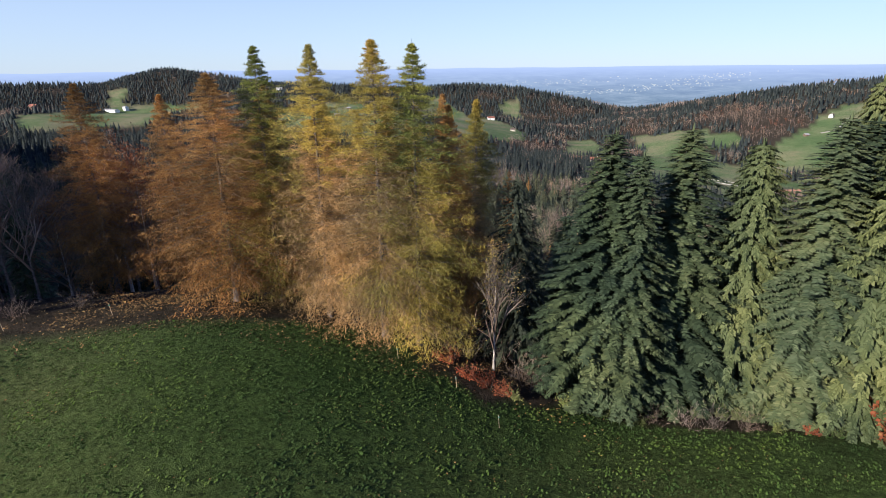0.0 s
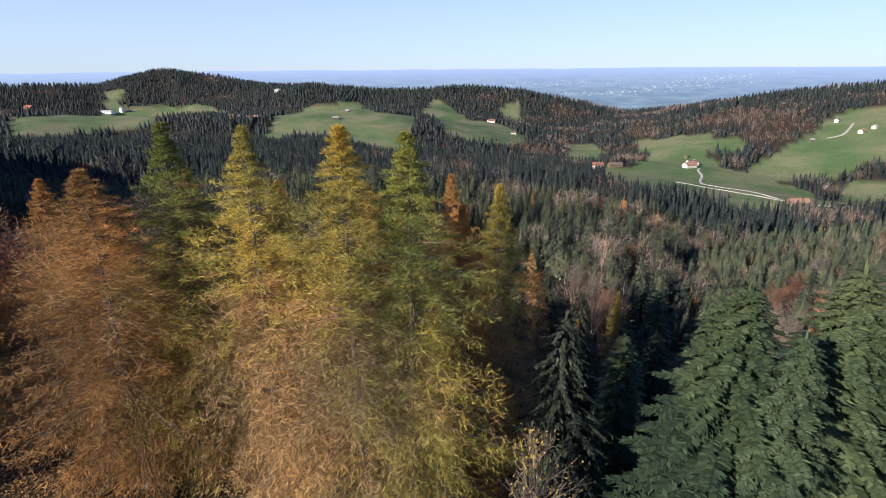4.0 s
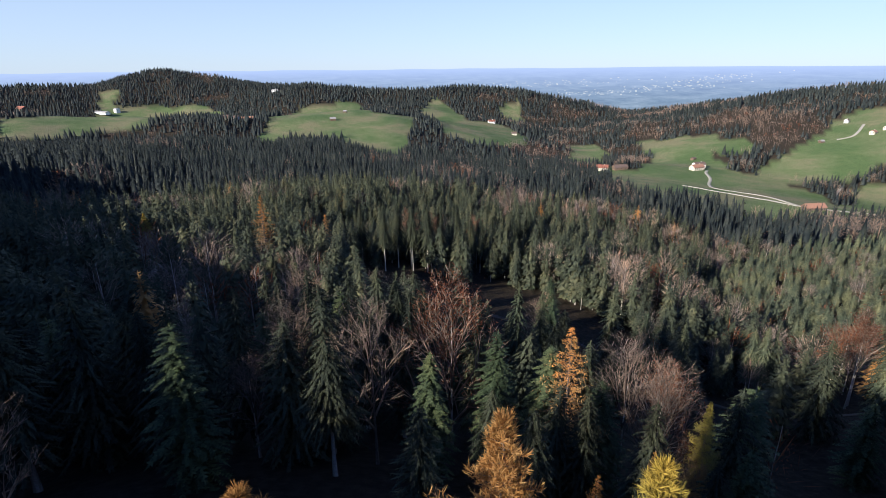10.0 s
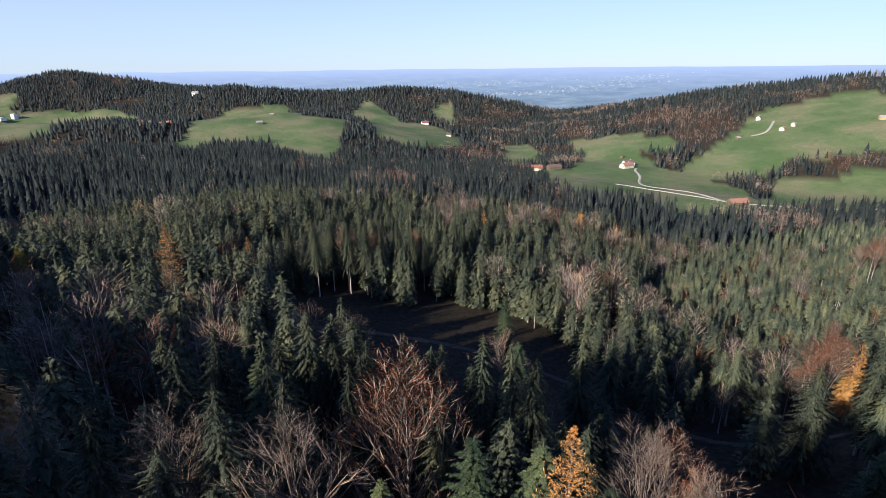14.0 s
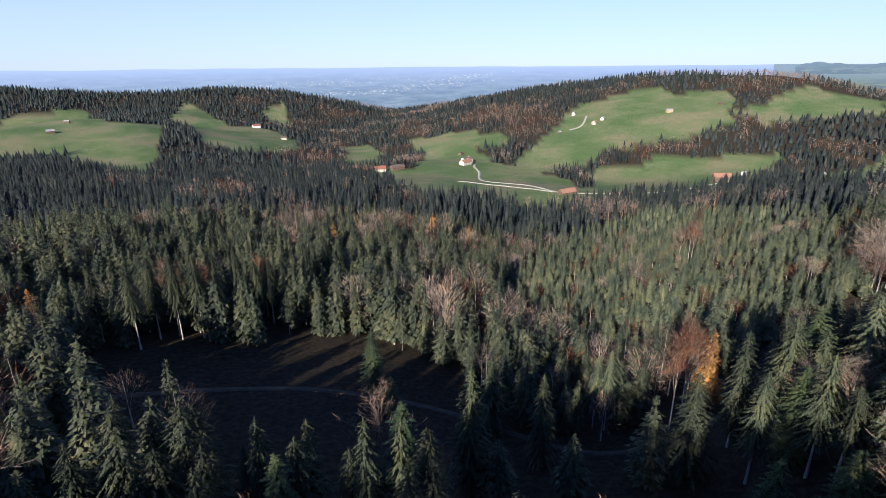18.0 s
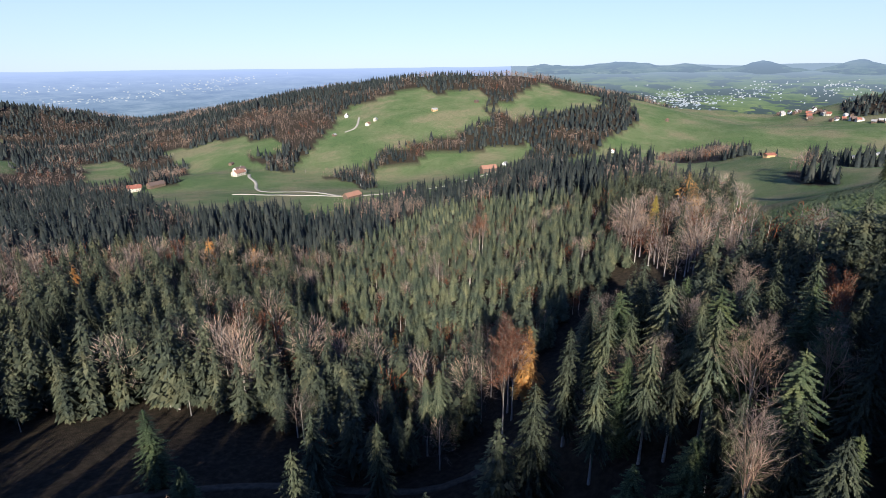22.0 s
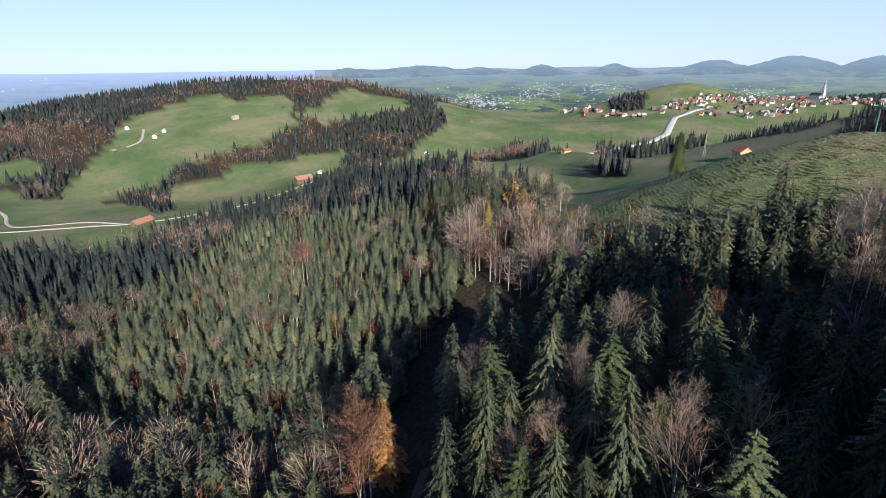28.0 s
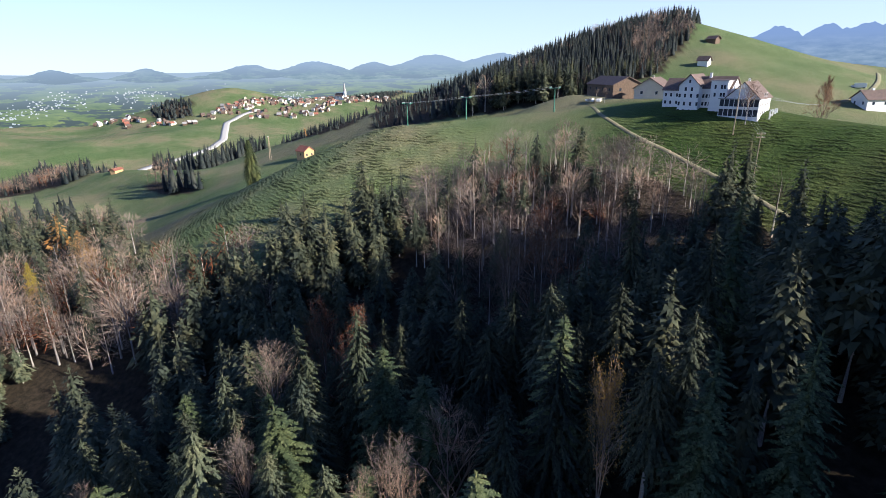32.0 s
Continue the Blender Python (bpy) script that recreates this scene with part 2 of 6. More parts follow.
# ---- the lie of the land: ridges, knolls and the valley floor between them ----
def lattice(ix, iy, seed):
    n = (ix * 374761393 + iy * 668265263 + seed * 974711) & 0x7FFFFFFF
    n = ((n ^ (n >> 13)) * 1274126177) & 0x7FFFFFFF
    return ((n ^ (n >> 16)) & 0xFFFF) / 65535.0


def vnoise(x, y, size, seed=0):
    """Smooth noise from -1 to 1 with features of that size in metres."""
    u, v = np.asarray(x, float) / size, np.asarray(y, float) / size
    iu, iv = np.floor(u).astype(np.int64), np.floor(v).astype(np.int64)
    fu, fv = u - iu, v - iv
    fu, fv = fu * fu * (3 - 2 * fu), fv * fv * (3 - 2 * fv)
    a = lattice(iu, iv, seed) * (1 - fu) + lattice(iu + 1, iv, seed) * fu
    b = lattice(iu, iv + 1, seed) * (1 - fu) + lattice(iu + 1, iv + 1, seed) * fu
    return 2 * (a * (1 - fv) + b * fv) - 1


# each ridge: its crest as (x, y, z), the fall of its flanks and how round its top is
RIDGES = [
    # meadow hill under the start, and on to the inn
    ([(-420, -30, -2), (-120, 0, -10), (-24, 36, -16.5), (-12, 12, -17), (60, -45, -16), (130, -60, -13), (190, -45, -10.5), (260, -40, -8)], 0.47, 14),
    # unseen hill added to the west, to shade the head of the valley
    ([(-150, 20, 33), (-175, 45, 34.5), (-215, 95, 31), (-280, 170, 25), (-360, 280, 12)], 1.0, 14),
    # nose with the ski lift, and the low green spur beyond
    ([(190, -45, -10.5), (240, 0, -13), (262, 42, -17.5), (288, 55, -28), (314, 84, -45), (330, 110, -56), (420, 90, -62), (480, 130, -68), (600, 195, -79), (760, 300, -106)], 0.45, 18),
    # sunny wooded slope across the ravine
    ([(222, 152, -66), (330, 212, -73), (480, 272, -77), (570, 340, -88)], 0.26, 25),
    # wooded spur below the meadow
    ([(70, 10, -26), (88, 60, -37), (106, 105, -49), (114, 130, -60)], 0.5, 14),
    # wooded hill behind the inn
    ([(236, -404, -9), (291, -280, 4), (324, -180, 19), (372, -200, 34), (425, -190, 28), (560, -205, 0), (850, -310, -22), (1200, -520, -45)], 0.32, 14),
    # village ridge and its knoll
    ([(1180, 330, -112), (1250, 150, -104), (1420, 0, -99), (1560, -210, -76), (1750, -450, -70)], 0.13, 60),
    ([(1590, 110, -52), (1625, 70, -36), (1650, 20, -52)], 0.30, 40),
    # broad hill with hay fields across the valley
    ([(820, 1850, -125), (944, 1290, -44), (1047, 1060, -18), (1160, 915, -18), (1242, 780, -56), (1406, 660, -96), (1560, 520, -112)], 0.225, 60),
    ([(380, 1420, -168), (560, 1430, -142), (750, 1500, -122), (900, 1400, -80)], 0.22, 50),
    # farm knoll
    ([(230, 880, -153), (310, 850, -141), (370, 815, -141), (430, 740, -153)], 0.24, 45),
    # green hills across the ravine
    ([(-800, 1090, -74), (-683, 1160, -84), (-420, 1200, -92), (-215, 1290, -84), (-80, 1230, -108), (20, 1130, -138)], 0.20, 70),
    ([(-60, 1620, -96), (90, 1500, -132), (277, 1520, -166)], 0.2, 60),
    # wooded ridges on the skyline
    ([(-765, 2220, -58), (-411, 1905, -48), (-240, 1930, -66), (-76, 1946, -66), (98, 1945, -58), (250, 1930, -70), (381, 1905, -92), (520, 1850, -155), (570, 1780, -200)], 0.27, 40),
    ([(-2000, 1450, -45), (-1600, 1640, -38), (-1330, 1880, -40), (-1220, 2090, -46), (-1065, 2195, 8), (-900, 2200, -18), (-765, 2220, -58)], 0.27, 30),
    # wooded shelf beyond the first trees
    ([(-420, -30, -2), (-430, 300, -42), (-441, 582, -76), (-363, 700, -88)], 0.16, 60),
    ([(-120, 150, -46), (-90, 300, -70), (-170, 550, -94), (-225, 806, -112), (-20, 838, -150)], 0.13, 40),
]


def crest_fall(x, y, line, slope, w):
    best = np.full(np.shape(x), -1e9)
    for (x0, y0, z0), (x1, y1, z1) in zip(line, line[1:]):
        dx, dy = x1 - x0, y1 - y0
        k = np.clip(((x - x0) * dx + (y - y0) * dy) / (dx * dx + dy * dy), 0, 1)
        d2 = (x - x0 - k * dx) ** 2 + (y - y0 - k * dy) ** 2
        best = np.maximum(best, z0 + k * (z1 - z0) - slope * (np.sqrt(d2 + w * w) - w))
    return best


def ground(x, y):
    """Height of the bare ground."""
    x, y = np.asarray(x, float), np.asarray(y, float)
    r = np.hypot(x - 60, y - 120)
    out = np.hypot(x - 40, y - 60)
    base = -66 - 0.13 * np.minimum(r, 1000) - 75 * np.clip((r - 1300) / 1400, 0, 1)
    hs = [base] + [crest_fall(x, y, *ridge) for ridge in RIDGES]
    k = 3.0 + 0.006 * r
    top = np.maximum.reduce(hs)
    z = top + k * np.log(sum(np.exp((h - top) / k) for h in hs)) - 0.35 * k
    z += vnoise(x, y, 90, 1) * np.clip(r / 300, 0.15, 2.2) + vnoise(x, y, 31, 2) * 0.5 * np.clip(r / 200, 0.3, 1.5) + vnoise(x, y, 9, 3) * 0.10
    z -= 15 * np.exp(crest_fall(x, y, [(95, 178, 0), (122, 262, 0), (205, 420, 0), (320, 545, 0)], 1.0, 1.0) / 45)
    # the meadow's shoulder under the first spruces; last term: an unseen knoll added for shade
    z += 7.0 * np.exp(-((x - 32) / 18) ** 2 - ((y - 30) / 22) ** 2) + 1.3 * np.exp(-((x - 2) / 16) ** 2 - ((y - 36) / 14) ** 2) + 18.0 * np.exp(-((x - 64) / 18) ** 2 - ((y - 16) / 15) ** 2)
    # the plain beyond the hills is tilted up to fit the skyline in the camera's view
    far = np.clip((out - 2700) / 2150, 0, 1)
    east = np.clip((np.degrees(np.arctan2(x - 40, y - 60)) - 50) / 25, 0, 1)
    plain = -262 + 248 * far ** 1.15 + vnoise(x, y, 260, 5) * 5 + east * (60 * (1 - far) + vnoise(x, y, 420, 6) * 34 + vnoise(x, y, 170, 7) * 10) * np.clip(1.25 - far, 0, 1)
    f = np.clip((out - 2500) / 500, 0, 1)
    return z * (1 - f) + np.maximum(plain, z - 600 * f) * f


def gz(x, y):
    return float(ground(x, y))
# open grass in plan; all else inside the hills is wood
FIELDS = {
    "green_hill": [(-277, 794), (-336, 1029), (-416, 1626), (-397, 1688), (-247, 1764), (-155, 1291), (-53, 1316), (-55, 1092), (-75, 821), (-135, 952), (-193, 1068), (-295, 1050)],
    "slope_field": [(-54, 1536), (-26, 1809), (10, 1797), (75, 1479), (177, 1456), (196, 1216), (160, 1136), (87, 1091), (22, 1122)],
    "clearing": [(181, 1712), (237, 1809), (240, 1605), (197, 1563)],
    "left_pasture": [(-818, 1055), (-776, 1100), (-1047, 1709), (-957, 1838), (-749, 1822), (-624, 1675), (-556, 1075), (-660, 975), (-711, 916)],
    "high_clearing": [(-1154, 1919), (-1098, 1941), (-992, 1755), (-1037, 1728)],
    "farm_knoll": [(206, 798), (242, 865), (284, 833), (392, 966), (438, 978), (462, 966), (441, 831), (449, 756), (455, 671), (400, 540), (318, 470), (264, 480), (261, 530), (206, 520), (171, 520)],
    "ravine_field": [(261, 1155), (302, 1274), (368, 1252), (270, 900), (220, 910)],
    "back_field": [(433, 1219), (513, 1097), (540, 982), (530, 913), (472, 946), (342, 880)],
    "west_hay": [(449, 805), (611, 917), (727, 1028), (904, 1013), (912, 919), (990, 872), (838, 714), (667, 726), (587, 748), (521, 725), (450, 756)],
    "east_hay": [(891, 752), (1123, 791), (1157, 660), (1090, 600), (997, 632), (863, 679)],
    "road_field": [(340, 520), (460, 640), (517, 711), (618, 684), (769, 593), (700, 520), (560, 470), (430, 430), (390, 440), (392, 480)],
    "east_slopes": [(217, 143), (273, 141), (339, 165), (390, 200), (400, 235), (455, 272), (470, 330), (520, 420), (640, 468), (750, 503), (869, 496), (932, 511), (1079, 533), (1160, 590), (1300, 640), (1500, 640), (1900, 620), (2600, 500), (2600, -900), (1500, -800), (1150, -430), (850, -250), (700, -130), (560, -40), (420, 20), (300, 60)],
    "home_meadow": [(-250, -300), (420, -450), (338, -184), (322, -156), (285, -121), (282, -95), (290, -60), (330, -20), (420, 20), (330, 110), (330, 172), (235, 148), (205, 129), (202, 116), (203, 79), (205, 38), (193, 14), (169, 3), (147, 3), (125, 1), (102, 10), (75, 18), (48, 33), (28, 31.5), (19, 33.5), (10, 35), (3, 33), (-1, 37), (-4, 43), (-11, 41), (-21, 38), (-31, 32), (-48, 27), (-66, 17), (-105, -4), (-160, -60), (-170, -140)],
    "behind_the_hill": [(338, -184), (380, -236), (520, -330), (900, -420), (900, -900), (200, -900), (300, -420)],
}
def inside(x, y, poly):
    hit = np.zeros(np.shape(x), bool)
    for (x0, y0), (x1, y1) in zip(poly, poly[1:] + poly[:1]):
        if y0 != y1:
            hit ^= ((y0 > y) != (y1 > y)) & (x < (x1 - x0) * (y - y0) / (y1 - y0) + x0)
    return hit


# woods that stand inside the open grass
COPSES = [(770, 322, 140, 46, 0.45), (900, 268, 80, 20, 0.1), (600, 150, 60, 18, 0.5), (760, 60, 150, 40, -0.35), (900, 330, 90, 26, 0.2), (560, 30, 90, 30, 0.2), (1500, 210, 90, 45, 0.3), (1560, -330, 160, 50, 0.4), (1250, -330, 170, 60, 0.3), (1000, -210, 150, 45, 0.3), (2000, 100, 220, 90, 0.2), (1850, -420, 250, 80, -0.3), (470, 150, 45, 9, 0.5)]


def open_grass(x, y):
    """True where grass grows, False in the woods."""
    x, y = np.asarray(x, float), np.asarray(y, float)
    r = np.clip(np.hypot(x, y) / 700, 0.02, 1)
    u, v = x + vnoise(x, y, 40, 11) * 14 * r, y + vnoise(x, y, 40, 12) * 14 * r
    g = np.zeros(x.shape, bool)
    for poly in FIELDS.values():
        g |= inside(u, v, poly)
    for cx, cy, a, b, turn in COPSES:
        c, s = math.cos(turn), math.sin(turn)
        p, q = (u - cx) * c + (v - cy) * s, (v - cy) * c - (u - cx) * s
        g &= (p / a) ** 2 + (q / b) ** 2 > 1
    return g


def mesh_of(name, verts, faces, mats, smooth=False, mat_index=None):
    """A mesh from arrays of corners and of triangles or quads."""
    me = bpy.data.meshes.new(name)
    verts, faces = np.asarray(verts, np.float32), np.asarray(faces, np.int32)
    n, k = faces.shape
    me.vertices.add(len(verts))
    me.vertices.foreach_set("co", verts.ravel())
    me.loops.add(n * k)
    me.loops.foreach_set("vertex_index", faces.ravel())
    me.polygons.add(n)
    me.polygons.foreach_set("loop_start", np.arange(0, n * k, k, dtype=np.int32))
    me.polygons.foreach_set("loop_total", np.full(n, k, np.int32))
    if mat_index is not None:
        me.polygons.foreach_set("material_index", np.asarray(mat_index, np.int32))
    if smooth:
        me.polygons.foreach_set("use_smooth", np.ones(n, bool))
    for m in mats if isinstance(mats, (list, tuple)) else [mats]:
        me.materials.append(m)
    me.update()
    return me


def build_ground():
    seen = np.radians(np.arange(-52, 166, 0.4))
    rest = np.radians(np.arange(166, 308, 2.0))
    az = np.concatenate([seen, rest])
    rad = np.concatenate([[0.0], np.geomspace(2.5, 4900, 280)])
    A, R = np.meshgrid(az, rad)
    X, Y = 40 + R * np.sin(A), 60 + R * np.cos(A)
    Z = ground(X, Y)
    n_r, n_a = X.shape
    i, j = np.meshgrid(np.arange(n_r - 1), np.arange(n_a), indexing="ij")
    j2 = (j + 1) % n_a
    faces = np.stack([i * n_a + j, (i + 1) * n_a + j, (i + 1) * n_a + j2, i * n_a + j2], -1).reshape(-1, 4)[:, ::-1]
    ring = np.repeat(rad[1:], n_a)
    turn = np.tile(np.degrees(az) % 360, n_r - 1)
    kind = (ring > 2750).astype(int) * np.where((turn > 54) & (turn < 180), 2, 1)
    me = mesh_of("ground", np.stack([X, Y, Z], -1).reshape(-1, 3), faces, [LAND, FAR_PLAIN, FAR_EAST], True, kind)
    a = me.attributes.new("grass", "FLOAT", "POINT")
    a.data.foreach_set("value", open_grass(X, Y).astype(np.float32).ravel())
    steep = np.clip(1 - np.hypot((X - 262) / 70, (Y - 85) / 75) ** 4, 0, 1) + 0.9 * np.clip(1 - np.hypot((X - 140) / 75, (Y + 22) / 38) ** 4, 0, 1)
    # second term: painted shade of the north slope below the inn
    lush_shade_at = np.clip(1.25 - np.hypot(X, (Y - 15) * 1.2) / 90, 0, 1) + 1.2 * np.clip(1.5 - np.hypot((X - 150) / 62, (Y + 32) / 40), 0, 1)
    a = me.attributes.new("lush_shade", "FLOAT", "POINT")
    a.data.foreach_set("value", np.clip(lush_shade_at, 0, 1).astype(np.float32).ravel())
    a = me.attributes.new("terraces", "FLOAT", "POINT")
    a.data.foreach_set("value", steep.astype(np.float32).ravel())
    tagged(new("ground", me), "rolling hill country of green meadows and brown forest floor", "ground", kind="structure")


build_ground()


def skyline(name, az0, az1, dist, bumps, label, mat, low=-60, seed=1, rough=1.0):
    """A far range of hills: its crest is a sum of bumps given as (azimuth, height, half width) in degrees and metres."""
    az = np.arange(az0, az1, 0.08)
    h = np.full(az.shape, float(low))
    for a, top, w in bumps:
        h = np.maximum(h, low + (top - low) * np.exp(-np.abs((az - a) / w) ** 1.6))
    h += (vnoise(az * 10, az * 0, 9, seed) * 5 + vnoise(az * 10, az * 0, 3, seed + 1) * 3) * rough + (rough - 1) * 2 * vnoise(az * 10, az * 0, 1.3, seed + 2)
    a = np.radians(az)
    front = np.stack([40 + (dist - 260) * np.sin(a), 60 + (dist - 260) * np.cos(a), np.full(a.shape, -170.0)], -1)
    crest = np.stack([40 + dist * np.sin(a), 60 + dist * np.cos(a), h], -1)
    mid = (front + crest) / 2 + np.stack([0 * a, 0 * a, vnoise(az * 10, az * 0, 6, seed + 3) * 12], -1)
    n = len(az)
    k = np.arange(n - 1)
    faces = np.concatenate([np.stack([k + r * n, k + 1 + r * n, k + 1 + (r + 1) * n, k + (r + 1) * n], -1) for r in range(2)])
    me = mesh_of(name, np.concatenate([front, mid, crest]), faces, mat, True)
    return tagged(new(name, me), label, "distant hills", kind="structure")


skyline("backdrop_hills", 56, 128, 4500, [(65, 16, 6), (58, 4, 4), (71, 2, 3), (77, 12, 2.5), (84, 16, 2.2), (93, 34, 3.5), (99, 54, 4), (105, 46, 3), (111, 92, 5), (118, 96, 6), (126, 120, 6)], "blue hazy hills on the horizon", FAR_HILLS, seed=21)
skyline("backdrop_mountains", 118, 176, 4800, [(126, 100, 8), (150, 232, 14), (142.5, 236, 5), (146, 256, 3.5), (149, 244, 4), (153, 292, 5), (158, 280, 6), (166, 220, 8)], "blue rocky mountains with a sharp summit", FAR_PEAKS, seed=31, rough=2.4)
# ---- trees ----
class Soup:
    """Collects small blades and stems as quads."""

    def __init__(self):
        self.v, self.f = [], []

    def quad(self, a, b, c, d):
        n = len(self.v)
        self.v += [a, b, c, d]
        self.f.append((n, n + 1, n + 2, n + 3))

    def blade(self, p, way, length, width, side):
        """A pointed leaf-like blade from p along way."""
        tip, midp, s = p + way * length, p + way * (length * 0.45), side * width
        self.quad(p, midp + s, tip, midp - s)

    def stem(self, p, q, r0, r1, sides=3):
        d = (q - p).normalized()
        u = d.orthogonal().normalized()
        w = d.cross(u)
        n = len(self.v)
        for c, r in ((p, r0), (q, r1)):
            for k in range(sides):
                a = 2 * math.pi * k / sides
                self.v.append(c + (u * math.cos(a) + w * math.sin(a)) * r)
        for k in range(sides):
            k2 = (k + 1) % sides
            self.f.append((n + k, n + k2, n + sides + k2, n + sides + k))

    def mesh(self, name, mat, smooth=False):
        return mesh_of(name, [tuple(p) for p in self.v], self.f, mat, smooth)

    def arrays(self):
        return np.array([tuple(p) for p in self.v]), np.array(self.f)


def trunk_soup(rng, h, r, lean=0.0, sides=7, start=-0.6, n=6):
    """One tapered, slightly crooked trunk with a flared foot."""
    s = Soup()
    for i in range(n + 1):
        k = i / n
        c = Vector((lean * h * k * k + rng.uniform(-1, 1) * h * 0.002, rng.uniform(-1, 1) * h * 0.002, start + (h - start) * k))
        rr = r * (1 - 0.93 * k) * (1.35 if i == 0 else 1)
        for j in range(sides):
            a = 2 * math.pi * j / sides
            s.v.append(c + Vector((math.cos(a) * rr, math.sin(a) * rr, 0)))
    for i in range(n):
        for j in range(sides):
            a, b = i * sides + j, i * sides + (j + 1) % sides
            s.f.append((a, b, b + sides, a + sides))
    return s


def tiers(s, rng, h, r, count, points, bare=0.05, sag=0.10):
    """Ragged skirts of a spruce, one above the other."""
    for i in range(count):
        k = i / count
        z0 = h * (bare + (1 - bare) * k)
        z1 = min(h, z0 + h * (1 - bare) / count * 1.75)
        rr = r * (1 - k) ** 0.7
        ring = []
        for j in range(points * 2):
            a = math.pi * (j + rng.uniform(-0.3, 0.3)) / points + i
            q = rr * (rng.uniform(0.85, 1.15) if j % 2 else rng.uniform(0.62, 0.78))
            ring.append(Vector((math.cos(a) * q, math.sin(a) * q, z0 + (z1 - z0) * (0 if j % 2 else 0.28) - sag * rr * rng.random())))
        top = Vector((rng.uniform(-0.06, 0.06) * rr, rng.uniform(-0.06, 0.06) * rr, z1))
        for j in range(0, points * 2, 2):
            s.quad(top, ring[j], ring[j + 1], ring[(j + 2) % (points * 2)])


def spruce_crown(rng, h, r, layers, per, twigs, bare=0.06, droop=0.42, fine=1.0, slim=0.22, core=7):
    """Hanging boughs all round the trunk, each a row of side twigs; the bare share of the trunk has none."""
    s = Soup()
    lop, total = rng.uniform(0, 6.3), layers * per
    for i in range(total):
        k = ((i + rng.uniform(-1.5, 2.5)) / total) ** 0.92 if i > 2 else 0.0
        k = min(0.985, k)
        z = h * (bare + (1 - bare) * k)
        reach = r * (1 - k) ** 0.55 * (0.72 + 0.28 * min(1, k * 4)) + 0.15
        a = i * 2.39996 + rng.uniform(-0.35, 0.35)
        L = reach * rng.uniform(0.6, 1.2) * (1 + 0.12 * math.cos(a - lop))
        out = Vector((math.cos(a), math.sin(a), 0))
        side = Vector((-out.y, out.x, 0))
        up = 0.35 * (k - 0.3)
        dr = droop * rng.uniform(0.6, 1.35)

        def at(q):
            return Vector((0, 0, z)) + out * (L * q) + Vector((0, 0, L * (up * q - dr * q * q)))

        for m in range(twigs):
            q = 0.25 + 0.72 * (m + rng.random() * 0.6) / twigs
            p = at(q)
            way = (at(min(1, q + 0.1)) - at(q - 0.1)).normalized()
            tl = (0.36 * L * (1.1 - 0.7 * q) + 0.25) * rng.uniform(0.7, 1.25) * fine
            for sg in (-1, 1):
                if droop > 0.4:
                    d = (way * rng.uniform(0.1, 0.7) + side * sg * rng.uniform(0.15, 0.8) + Vector((0, 0, -rng.uniform(0.3, 1.1)))).normalized()
                    n = d.cross(out + Vector((rng.uniform(-0.7, 0.7), rng.uniform(-0.7, 0.7), 0.4))).normalized()
                else:
                    d = (way * rng.uniform(0.3, 0.8) + side * sg + Vector((0, 0, rng.uniform(-0.35, 0.1)))).normalized()
                    n = d.cross(Vector((rng.uniform(-0.4, 0.4), rng.uniform(-0.4, 0.4), 1)) + out * 0.35).normalized()
                s.blade(p, d, tl, tl * slim, n)
        p = at(0.55)
        s.blade(p, (at(1.0) - p).normalized(), (at(1.0) - p).length * 1.15, 0.03 * L + 0.03, side)
        if twigs >= 4:
            p = at(0.1)
            s.blade(p, (at(0.6) - p).normalized(), L * 0.6, 0.04 * L, side)
    if core:
        tiers(s, rng, h, r * 0.26, core * 2, 9, bare)
    for j in range(4):
        s.blade(Vector((0, 0, h * 0.965)), Vector((0.12 * math.cos(j * 1.6), 0.12 * math.sin(j * 1.6), 1)).normalized(), h * 0.035 + 0.35, 0.07, Vector((math.sin(j * 1.6), -math.cos(j * 1.6), 0)))
    return s


